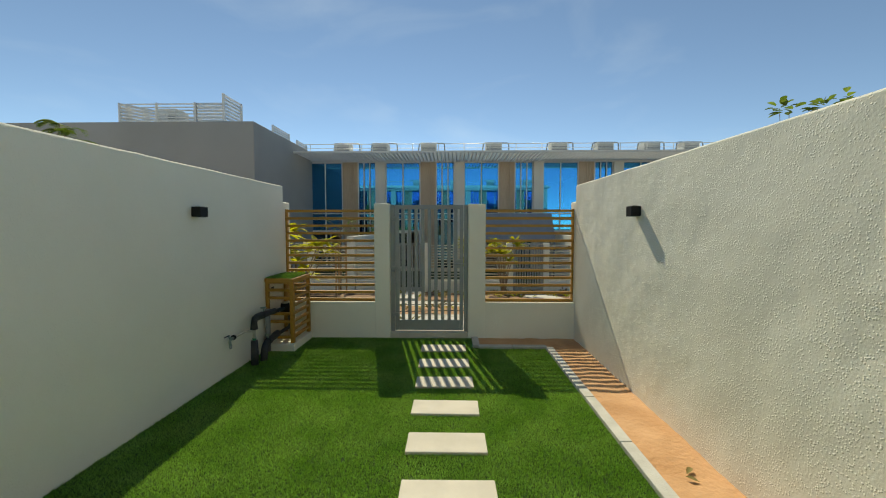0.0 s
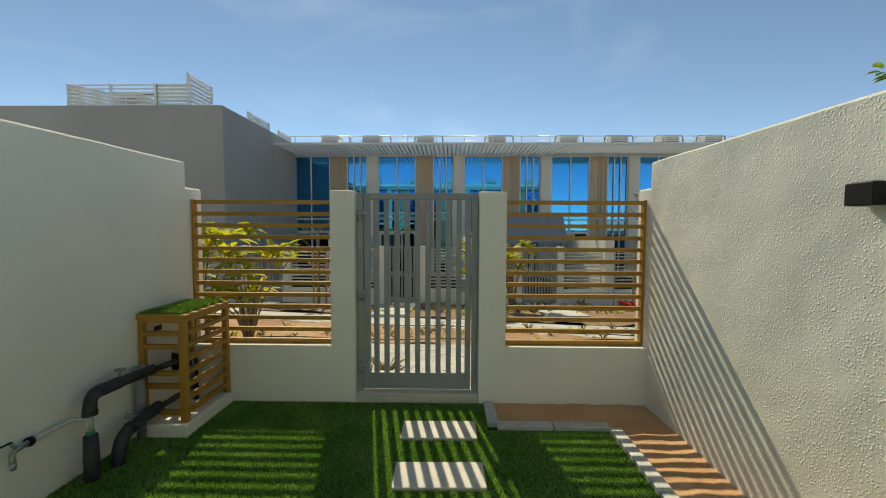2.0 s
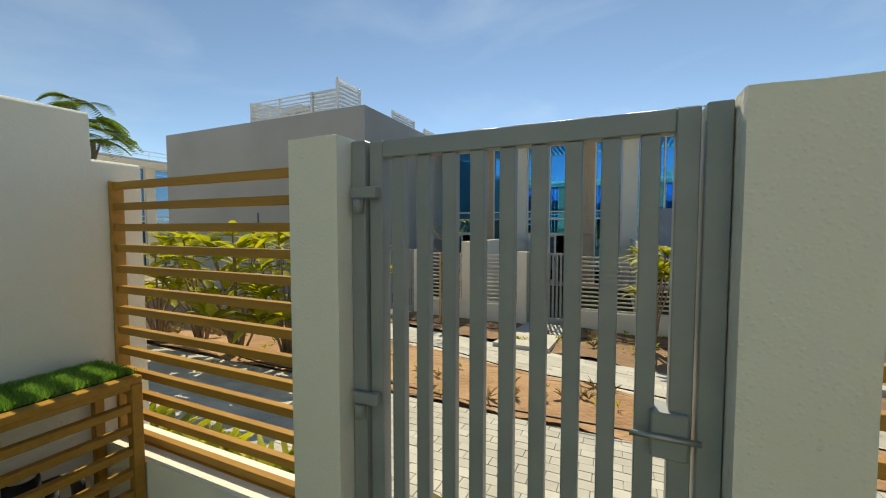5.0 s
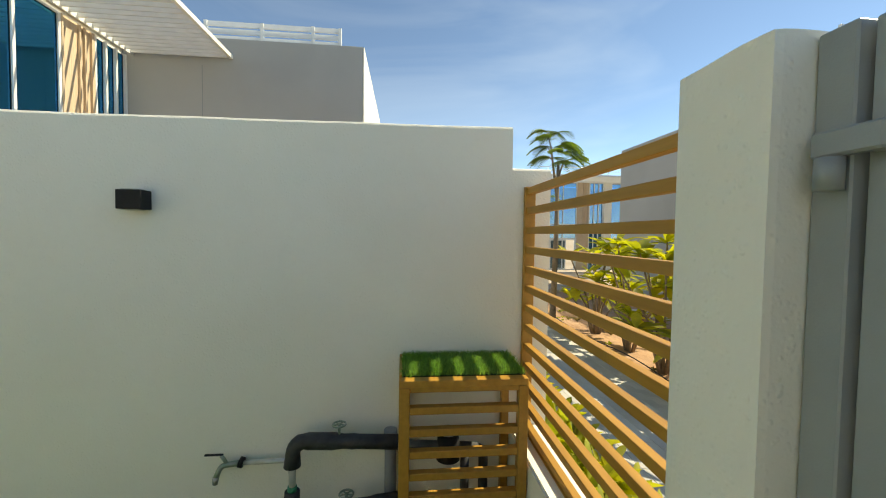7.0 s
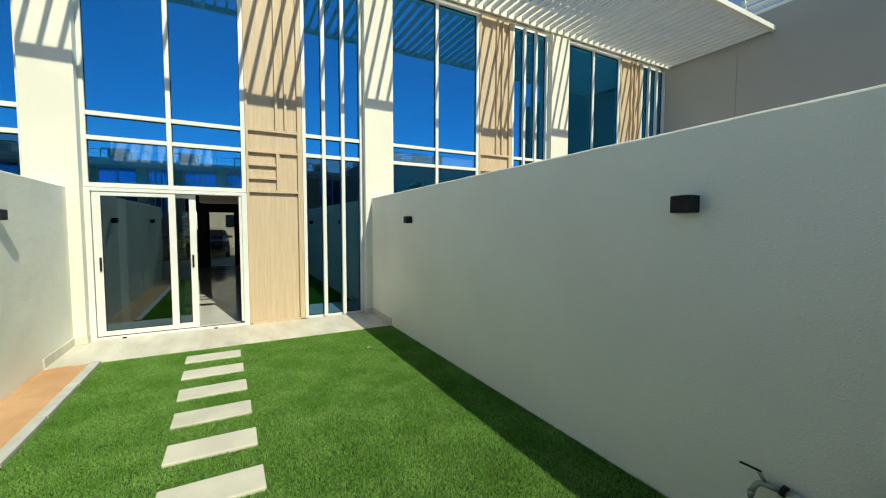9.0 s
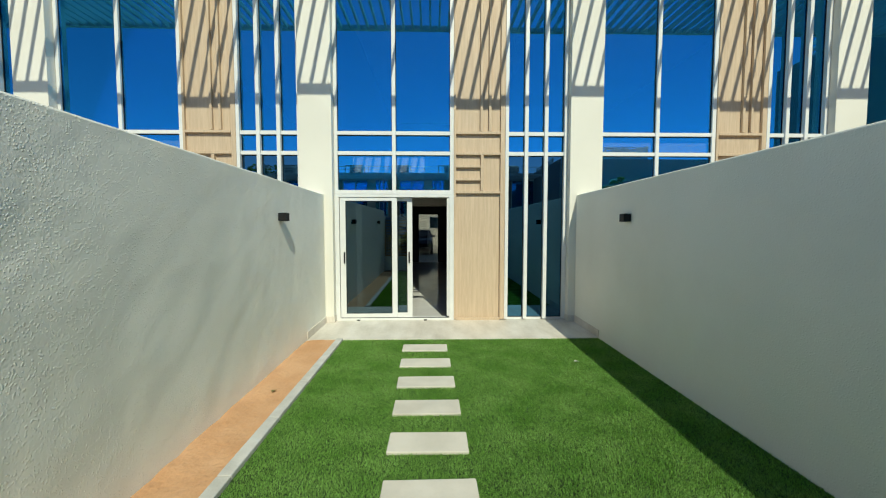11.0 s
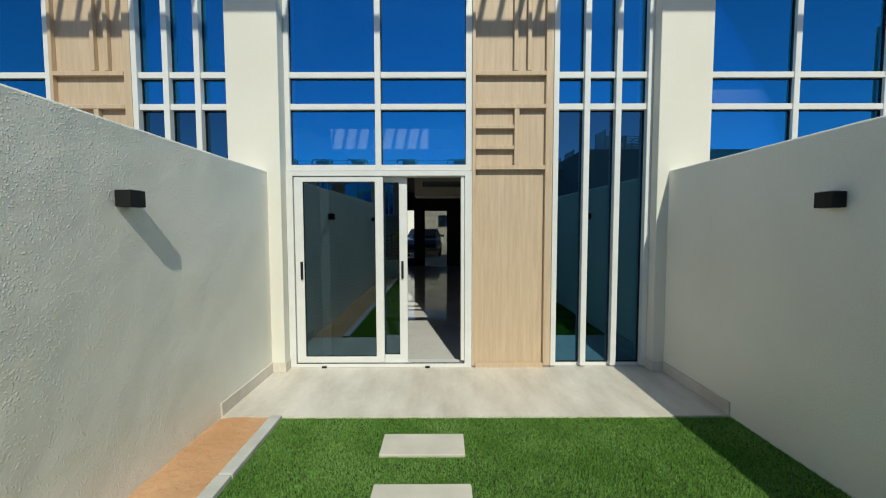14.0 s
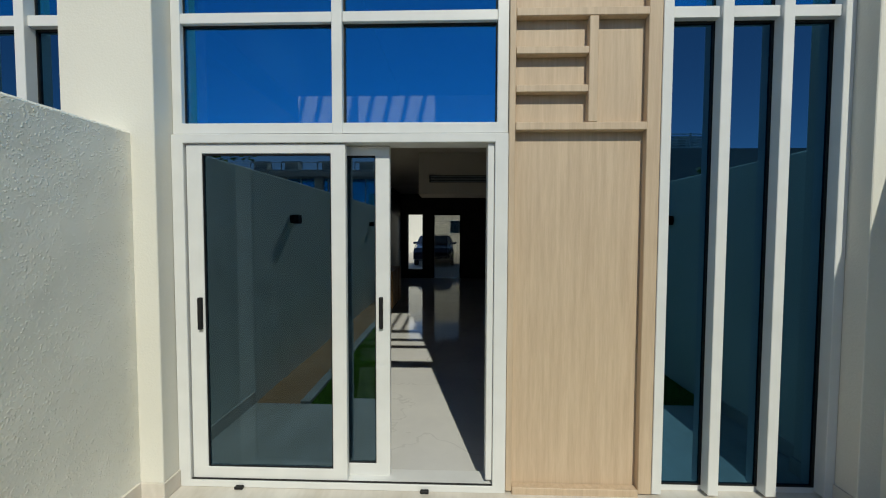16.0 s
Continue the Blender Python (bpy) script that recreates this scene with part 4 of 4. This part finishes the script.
def roof_screen(label, legs, height, bars, at, panel=False):
    """A louvred white screen: posts with level blades between them."""
    s = thing("roof_screen", label, "railing", "white roof screens", at)
    for x in legs:
        part("post", boxes((x - 0.04, x + 0.04, -0.04, 0.04, 0.0, height), bevel=0.005), ALU, s)
    gap = height / bars
    for (a, b) in zip(legs, legs[1:]):
        me = mesh_of("blade", boxes((a + 0.041, b - 0.041, -0.015, 0.015, -gap * (0.42 if panel else 0.16), gap * (0.42 if panel else 0.16))), ALU)
        for k in range(bars):
            piece("blade", me, s, pose(0, 0, gap * (k + 0.6), rx=-20 if panel else 0))
    return s


Z1 = 5.72
roof_screen("white open railing along the grey roof edge", [-12.6, -11.1, -9.55], 0.78, 6, pose(0, 17.55, Z1))
roof_screen("white louvred screen along the grey roof edge", [-9.55, -8.42], 0.78, 6, pose(0, 17.6, Z1), True)
roof_screen("tall white louvred screen running back from the edge", [0.0, 1.3], 1.12, 8, pose(-8.4, 17.55, Z1, rz=90), True)
roof_screen("white louvred screen running back along the roof", [0.0, 1.6, 3.2], 0.78, 6, pose(-12.6, 17.55, Z1, rz=52), True)
roof_screen("white louvred screen running back along the roof", [0.0, 1.7], 0.4, 4, pose(-7.35, 19.5, Z1, rz=90), True)
roof_screen("low white louvred screen running back along the roof", [0.0, 1.3], 0.33, 3, pose(-7.35, 22.2, Z1, rz=90), True)
roof_screen("white panel screen on the grey corner roof", [0.0, 1.4, 2.7, 3.4], 0.55, 3, pose(-10.5, 1.75, 6.44, rz=90), True)
copy_thing(ac, pose(-11.6, 19.2, Z1 + 0.14))

# ---- gardens of the row across ----
fence_a = slat_fence(-1.39, -0.19, [-1.37], SLAT_PALE, "cream horizontal slat fence on a low wall", "cream fences")
FY = FAR_Y - 7.5
FGZ = -0.89


def far_garden(gx, first):
    """The front wall with gate of one garden across the path, seen from outside."""
    i = far_garden.count = far_garden.count + 1
    for a, b in ((gx - 2.0, gx - 0.79), (gx + 0.76, gx + 2.02)):
        setting("wall_front_far_%d" % (2 * i + (a > gx)), boxes((a, b, FY, FY + 0.2, FGZ - 0.3, FGZ + 0.5), bevel=0.01), STUCCO_FAR, "low cream front wall across the path", "wall")
    for a, b in ((gx - 0.79, gx - 0.55), (gx + 0.55, gx + 0.76)):
        solid("gate_pillar", boxes((a, b, FY - 0.004, FY + 0.204, FGZ - 0.3, FGZ + 1.88), bevel=0.012), STUCCO_FAR, "cream pillar beside a grey gate across the path", "pillar", "far gate pillars")
    setting("wall_party_garden_%d" % i, boxes((gx + 2.02, gx + 2.3, FY - 0.01, FAR_Y - 0.14, FGZ - 0.3, FGZ + 2.12), bevel=0.012), STUCCO_FAR, "cream garden wall running back to the house", "wall")
    l = copy_thing(lamp, pose(gx + 2.02, FY + 1.7, FGZ + 1.66, rz=180))
    copy_thing(gate, pose(gx, FY + 0.1, FGZ))
    m = pose(gx - 0.6, FY + 0.1, FGZ)
    if first:
        fence_a.matrix_basis = m
    else:
        copy_thing(fence_a, m)
    copy_thing(fence_a, pose(gx + 0.58, FY + 0.1, FGZ, rz=180))


far_garden.count = 0
for k in range(-2, 5):
    far_garden(-0.905 + UNIT * k, k == -2)
setting("lawn_far", boxes((-9.8, 20, FY + 0.2, FAR_Y, FGZ - 0.2, FGZ + 0.01)), TURF_BASE, "dark green turf in the gardens across", "lawn")

# grey sail shade over a garden across
bm = bmesh.new()
lumpy(bm, 1.6, 5.2, 19.3, 20.1, lambda y: FGZ + 1.9 + 1.5 * (y - 19.3), 0.1, 0.012, 0.6)
shade = thing("shade_sail", "grey fabric awning on thin posts over a garden", "awning")
part("fabric", bm, surface("grey_fabric", (0.26, 0.28, 0.31), (0.22, 0.24, 0.27), rough=0.8), shade)
for x, y in ((1.65, 19.33), (5.15, 19.33), (1.65, 20.06), (5.15, 20.06)):
    part("post", tube([(x, y, FGZ), (x, y, FGZ + 1.9 + 1.5 * (y - 19.3))], 0.03, 8), PVC, shade)

# ---- the path between the rows ----
PAVE_Y0, PAVE_Y1, SOIL_Y1, PATH_Y1 = 8.35, 10.05, 11.62, 13.17
bm = bmesh.new()
lumpy(bm, -14, 11, GY + 0.2, PAVE_Y0 - 0.02, lambda y: ground_z(y) + 0.0, 0.12, 0.02, 2.2)
setting("bed_near", bm, GROUND, "pale sandy strip along the front wall", "flower bed")
SKEW = -0.28                    # the far path runs aslant and meets the near one


def skewed(name, x0, x1, low, high, lift, step, amp, freq, material, label, category):
    """An uneven sheet of soil between two lines across the plan."""
    bm = bmesh.new()
    lumpy(bm, x0, x1, 0.0, 1.5, 0.0, step, amp, freq)
    for v in bm.verts:
        a, b = low(v.co.x), max(high(v.co.x), low(v.co.x) + 0.02)
        v.co.y = a + (b - a) * v.co.y / 1.5
        v.co.z += ground_z(v.co.y) + lift
    setting(name, bm, material, label, category)


skewed("bed_middle", -14, 5.4, lambda x: PAVE_Y1 + 0.03, lambda x: SOIL_Y1 + SKEW * x, 0.03, 0.09, 0.05, 1.8, SOIL, "rough reddish soil bed between two paths", "flower bed")
skewed("bed_far", -9, 16, lambda x: max(PATH_Y1 + SKEW * x, 12.2), lambda x: FY, 0.04, 0.12, 0.1, 1.1, SOIL_DARK, "planted reddish soil bed below the far wall", "flower bed")
setting("path_base_near", boxes((-14, 11, -0.02, 1.72, -0.12, -0.012)), KERB, "sand bedding under the path pavers", "path").matrix_basis = pose(0, PAVE_Y0 - 0.01, ground_z(PAVE_Y0) + 0.02, rx=-math.degrees(math.atan(0.1)))
bm = bmesh.new()
edge = [[bm.verts.new((x, SOIL_Y1 + d + SKEW * x, ground_z(SOIL_Y1 + d + SKEW * x) + 0.006)) for x in np.arange(-14, 5.6, 0.7)] for d in (-0.03, 0.5, 1.0, 1.57)]
for p, q in zip(edge, edge[1:]):
    for k in range(len(p) - 1):
        bm.faces.new((p[k], p[k + 1], q[k + 1], q[k]))
setting("path_base_far", bm, KERB, "sand bedding under the far path", "path")
for k in range(-2, 4):
    gx = -0.905 + UNIT * k
    setting("gate_path_%d" % (k + 3), boxes((gx - 0.5, gx + 0.5, 0.0, FY - PATH_Y1, -0.05, 0.1)), PAVER_J, "pale paved strip leading to a gate", "path").matrix_basis = pose(0, PATH_Y1, ground_z(PATH_Y1) - 0.01, rx=-math.degrees(math.atan(0.1)))


def paver_run(x0, x1, y0, y1, w, d):
    """Places of pavers in running bond."""
    rows, y, j = [], y0, 0
    while y + d <= y1 + 1e-6:
        x = x0 - (w / 2 if j % 2 else 0)
        while x < x1:
            rows.append((x + w / 2, y + d / 2))
            x += w
        y += d
        j += 1
    return rows


tilt = -math.degrees(math.atan(0.1))
paver_me = mesh_of("paver", boxes((-0.0985, 0.0985, -0.0585, 0.0585, -0.05, 0.0), bevel=0.003), PAVER)
path_near = tagged(new("path_near"), "pale concrete paver path in running bond", "path", kind="structure")
joined, jf = [], []
cube = [(-1, -1, -1), (1, -1, -1), (1, 1, -1), (-1, 1, -1), (-1, -1, 1), (1, -1, 1), (1, 1, 1), (-1, 1, 1)]
quads = [(4, 5, 6, 7), (0, 1, 5, 4), (1, 2, 6, 5), (2, 3, 7, 6), (3, 0, 4, 7)]
def add_paver(x, y, w, d, lift=0.0, skew=0.0):
    base = len(joined)
    for a, b, c in cube:
        vy = y + b * d + skew * (x + a * w)
        joined.append((x + a * w, vy, ground_z(vy) + 0.02 + lift - 0.025 + 0.025 * c))
    jf.extend(tuple(base + i for i in q) for q in quads)
for x, y in paver_run(-13.8, 10.8, PAVE_Y0, PAVE_Y1, 0.2, 0.12):
    lift = random.uniform(-0.002, 0.002)
    if -2.2 < x < 1.6:
        piece("paver", paver_me, path_near, pose(x, y, ground_z(y) + 0.02 + lift, rx=tilt + random.uniform(-0.3, 0.3), rz=random.uniform(-0.4, 0.4)))
    else:
        add_paver(x, y, 0.0985, 0.0585, lift)
for x, y in paver_run(-13.8, 5.3, SOIL_Y1, PATH_Y1, 0.4, 0.2):
    add_paver(x, y, 0.1985, 0.0985, random.uniform(-0.003, 0.003), SKEW)
run_ob = tagged(new("pavers", raw_mesh("pavers", joined, jf, PAVER_J)), "pale concrete pavers further along the paths", "paving", kind="stuff")
for y, skew, end in ((PAVE_Y1 + 0.06, 0.0, 12), (SOIL_Y1 - 0.07, SKEW, 4.5), (14.7, 0.0, 12)):
    pts = []
    for x in np.arange(-12, end, 0.3):
        hy = y + skew * x + 0.05 * math.sin(x * 1.7 + y)
        pts.append((x, hy, ground_z(hy) + 0.08 + 0.02 * math.sin(x * 2.3)))
    solid("drip_hose", tube(pts, 0.009, 6), BLACK, "thin black irrigation hose lying on soil", "hose", "irrigation hoses")


# ---- plants ----
def add_leaf(vs, fs, at, way, up, length, width, fold=0.25, droop=0.3):
    """A pointed leaf, folded along its rib, that bends down towards its tip."""
    way, side = way.normalized(), way.cross(up).normalized()
    nrm = side.cross(way).normalized()
    base = len(vs)
    for s, w in ((0.0, 0.08), (0.3, 0.75), (0.62, 1.0), (0.86, 0.62), (1.0, 0.0)):
        c = at + way * length * s - Vector((0, 0, 1)) * droop * length * s * s
        vs.extend([tuple(c - side * width * w / 2 + nrm * width * w * fold), tuple(c), tuple(c + side * width * w / 2 + nrm * width * w * fold)])
    for k in range(4):
        a = base + 3 * k
        fs.extend([(a, a + 1, a + 4, a + 3), (a + 1, a + 2, a + 5, a + 4)])


def plumeria(name, label, height, spread, tips, seed, leaf=0.26, per=14, lowest=0.55):
    """Forked grey stems with a rosette of long leaves at each tip."""
    rng = random.Random(seed)
    p = thing(name, label, "plant", "plumerias")
    vs, fs = [], []
    for k in range(tips):
        a = 2 * math.pi * (k + rng.uniform(-0.3, 0.3)) / tips
        r = spread * rng.uniform(0.35, 1.0)
        top = Vector((r * math.cos(a), r * math.sin(a), height * rng.uniform(lowest, 1.0)))
        mid = Vector((top.x * 0.35, top.y * 0.35, top.z * 0.5))
        part("stem", tube([(0.02 * math.cos(a), 0.02 * math.sin(a), -0.1), mid, top], [0.022, 0.016, 0.011], 7), BARK, p)
        for n in range(per):
            b = 2.4 * n + rng.uniform(-0.3, 0.3)
            rise = rng.uniform(-0.1, 1.3)
            way = Vector((math.cos(b), math.sin(b), rise))
            add_leaf(vs, fs, top - Vector((0, 0, 0.05 * n / per)), way, Vector((0, 0, 1)), leaf * rng.uniform(0.7, 1.15), leaf * rng.uniform(0.27, 0.36), 0.16, rng.uniform(0.1, 0.5))
    ob = new("crown", raw_mesh("crown", vs, fs, LEAF, True))
    ob.parent = p
    return p


def planted(ob, x, y, rz=0.0):
    ob.matrix_basis = pose(x, y, ground_z(y), rz=rz)
    return ob


for x, y, h, tips, seed in ((-2.75, 10.45, 1.82, 12, 1), (-3.55, 10.45, 1.86, 13, 2), (-4.45, 10.35, 1.84, 12, 3), (-5.4, 10.45, 1.78, 12, 6), (-6.5, 10.45, 1.8, 10, 7)):
    planted(plumeria("plumeria", "leafy green plumeria shrub standing in the soil bed", h, 0.68, tips, seed, 0.42, 14, 0.32), x, y)
planted(plumeria("plumeria", "small plumeria tree with leaning stems by a far wall", 2.0, 0.5, 10, 4, 0.34, 22), 1.25, 14.4)
planted(plumeria("plumeria", "small plumeria tree with leaning stems by a far wall", 1.9, 0.55, 9, 5, 0.34, 22), 2.35, 14.9)


def feather_tree(label, trunk_h, fronds, seed, size=0.9, spread=0.9):
    """A slender tree with ferny leaves: long ribs set with pairs of small leaflets."""
    rng = random.Random(seed)
    p = thing("tree", label, "tree", "feathery trees")
    bm = bmesh.new()
    bm_tube(bm, [(0, 0, -0.2), (0.05, 0.02, trunk_h * 0.5), (0.0, 0.05, trunk_h)], [0.07, 0.05, 0.03], 8)
    vs, fs = [], []
    for k in range(fronds):
        a = rng.uniform(0, 2 * math.pi)
        out = spread * rng.uniform(0.2, 0.9)
        node = Vector((out * math.cos(a), out * math.sin(a), trunk_h + rng.uniform(0.0, 0.75)))
        if k % 3 == 0:
            bm_tube(bm, [(0, 0.05, trunk_h * rng.uniform(0.7, 1.0)), node * 0.5 + Vector((0, 0, trunk_h * 0.5)), node], [0.022, 0.015, 0.008], 6)
        for f in range(5):
            b = a + rng.uniform(-1.6, 1.6)
            way = Vector((math.cos(b), math.sin(b), rng.uniform(0.0, 0.7))).normalized()
            n = 14
            for s in range(n):
                u = s / n
                c = node + way * size * u - Vector((0, 0, 0.75 * size * u * u))
                side = way.cross(Vector((0, 0, 1))).normalized()
                for q in (-1, 1):
                    d = (side * q + way * 0.35 - Vector((0, 0, 0.35))).normalized()
                    ln = 0.16 * math.sin(math.pi * (0.12 + 0.8 * u))
                    i = len(vs)
                    w = way * 0.022
                    vs.extend([tuple(c - w), tuple(c + w), tuple(c + d * ln)])
                    fs.append((i, i + 1, i + 2))
    part("trunk", bm, BARK, p)
    ob = new("crown", raw_mesh("crown", vs, fs, LEAF_FINE))
    ob.parent = p
    return p


planted(feather_tree("slender tree with drooping feathery green leaves", 3.15, 12, 8, 0.42, 0.34), -6.85, 9.75)
planted(feather_tree("slender tree with drooping feathery green leaves", 3.0, 20, 9, 0.8, 0.8), -16.2, 12.5)


def vine_tree(label, h, seed):
    """A thin shrub whose loose twigs rise over the wall."""
    rng = random.Random(seed)
    p = thing("shrub", label, "shrub")
    bm = bmesh.new()
    vs, fs = [], []
    for k in range(6):
        a = rng.uniform(0, 2 * math.pi)
        pts = [Vector((0, 0, 0))]
        for s in range(1, 6):
            pts.append(Vector((0.11 * s * math.cos(a) + rng.uniform(-0.06, 0.06), 0.11 * s * math.sin(a) + rng.uniform(-0.1, 0.1), h * (s / 5) ** 0.8 + rng.uniform(-0.1, 0.1))))
        bm_tube(bm, pts, [0.03, 0.022, 0.016, 0.012, 0.008, 0.005], 6)
        for q in pts[2:]:
            for n in range(11):
                way = Vector((rng.uniform(-1, 1), rng.uniform(-1, 1), rng.uniform(-0.3, 0.8)))
                add_leaf(vs, fs, q + way * 0.12, way, Vector((0, 0.1, 1)), rng.uniform(0.15, 0.23), rng.uniform(0.09, 0.14), 0.15, 0.2)
    part("stem", bm, BARK, p)
    ob = new("crown", raw_mesh("crown", vs, fs, LEAF_FINE, True))
    ob.parent = p
    return p


planted(vine_tree("loose leafy shrub rising above the garden wall", 4.15, 12), 7.8, 10.2)


def staked_tree(label, seed, h=2.6):
    rng = random.Random(seed)
    p = thing("young_tree", label, "tree", "staked young trees")
    bm = bmesh.new()
    vs, fs = [], []
    bm_tube(bm, [(0, 0, -0.1), (0.02, 0, h * 0.5), (0, 0.02, h)], [0.025, 0.02, 0.008], 7)
    for k in range(9):
        a, z = rng.uniform(0, 6.3), h * rng.uniform(0.5, 1.0)
        end = Vector((0.45 * math.cos(a), 0.45 * math.sin(a), z + 0.35))
        bm_tube(bm, [(0, 0, z), end * 0.6 + Vector((0, 0, z * 0.4)), end], [0.01, 0.008, 0.004], 5)
        for n in range(7):
            way = Vector((rng.uniform(-1, 1), rng.uniform(-1, 1), rng.uniform(-0.4, 0.6)))
            add_leaf(vs, fs, end + way * 0.08, way, Vector((0, 0.1, 1)), 0.12, 0.04, 0.15, 0.3)
    part("trunk", bm, BARK, p)
    ob = new("crown", raw_mesh("crown", vs, fs, LEAF_FINE, True))
    ob.parent = p
    for k in range(3):
        a = 2.1 * k
        part("stake", boxes((-0.025, 0.025, -0.025, 0.025, -0.2, 1.75), bevel=0.003), STAKE, p, "square timber stake").matrix_basis = pose(0.2 * math.cos(a), 0.2 * math.sin(a), 0)
    part("tie", bm_ring(bmesh.new(), (0, 0, 1.5), (0, 0, 1), 0.2, 0.012, 16, 5), BLACK, p, "black rubber tie")
    return p


planted(staked_tree("young bare tree held by timber stakes", 21), -3.1, 15.0)
planted(staked_tree("young bare tree held by timber stakes", 22, 3.0), 5.9, 14.9)


def tufts(name, label, count, area, z_of, material, seed, h=0.16, blades=9, kind="stuff"):
    rng = random.Random(seed)
    vs, fs = [], []
    for _ in range(count):
        x, y = rng.uniform(area[0], area[1]), rng.uniform(area[2], area[3])
        s = rng.uniform(0.4, 1.2)
        for n in range(blades):
            a = rng.uniform(0, 6.3)
            way = Vector((math.cos(a) * 0.5, math.sin(a) * 0.5, rng.uniform(0.5, 1.2)))
            add_leaf(vs, fs, Vector((x, y, z_of(y))), way, Vector((math.sin(a), 0.2, 0.3)), h * s * rng.uniform(0.6, 1.2), h * s * 0.16, 0.1, 0.35)
    return tagged(new(name, raw_mesh(name, vs, fs, material, True)), label, "plants", kind=kind)


tufts("weeds", "small green weeds on the soil bed", 90, (-9, 8, PAVE_Y1 + 0.1, SOIL_Y1 - 0.1), lambda y: ground_z(y) + 0.04, LEAF, 31, 0.13)
tufts("dry_grass", "tufts of dry straw grass on soil", 60, (-9, 8, PAVE_Y1 + 0.1, SOIL_Y1 - 0.1), lambda y: ground_z(y) + 0.04, LEAF_DRY, 32, 0.22, 14)
tufts("low_planting", "low green plants below the far wall", 160, (-1.5, 12, 13.6, FY - 0.1), lambda y: ground_z(y) + 0.05, LEAF, 33, 0.2, 12)
tufts("dry_planting", "dry brown clumps below the far wall", 60, (-1.5, 12, 13.6, FY - 0.1), lambda y: ground_z(y) + 0.05, LEAF_DRY, 34, 0.3, 16)
tufts("ground_cover", "small leafy plants along the front wall", 90, (-4.5, -0.6, 7.8, 8.3), ground_z, LEAF, 35, 0.42, 12)
tufts("gate_grass", "dry grass growing by the gate outside", 9, (-0.4, 0.6, 7.9, 8.3), ground_z, LEAF_DRY, 36, 0.36, 10)
tufts("bank_grass", "dry grass growing along the fence outside", 26, (1.1, 4.0, 7.75, 8.25), ground_z, LEAF_DRY, 37, 0.28, 12)
tufts("red_flowers", "small red flowers in the far bed", 14, (5.2, 5.65, 14.2, 14.6), lambda y: ground_z(y) + 0.22, PETAL, 38, 0.2, 14)

# fallen leaves
def fallen_leaf(x, y, z, rz, material, label):
    vs, fs = [], []
    add_leaf(vs, fs, Vector((0, 0, 0)), Vector((1, 0, 0.15)), Vector((0, 0, 1)), 0.075, 0.035, 0.3, 0.0)
    ob = new("fallen_leaf", raw_mesh("fallen_leaf", vs, fs, material, True))
    ob.matrix_basis = pose(x, y, z, rz=rz)
    return tagged(ob, label, "leaf", "fallen leaves")


fallen_leaf(2.12, 4.46, 0.006, 40, LEAF_DRY, "dry curled leaf lying on ochre sand")
fallen_leaf(2.15, 4.38, 0.006, 150, LEAF_DRY, "dry curled leaf lying on ochre sand")
fallen_leaf(2.1, 2.75, 0.006, 80, LEAF_DRY, "dry curled leaf lying on ochre sand")
fallen_leaf(-1.05, 2.1, 0.025, 20, SLAB, "pale scrap lying on the turf")

# ---- turf ----
def not_turf(x, y):
    out = (x > 1.845) | ((x > 0.92) & (y > 7.0)) | ((x < BX1 + 0.03) & (y > BY0 - 0.05))
    for sx, sy in slabs:
        out |= (abs(x - sx) < 0.28) & (abs(y - sy) < 0.125)
    return out


lawn = new("turf", turf_tufts("turf", (WX + 0.005, 1.86, 1.09, GY - 0.005), 820000, None, not_turf, 0.018))
tagged(lawn, "dense green artificial turf blades over the yard", "grass", kind="stuff")
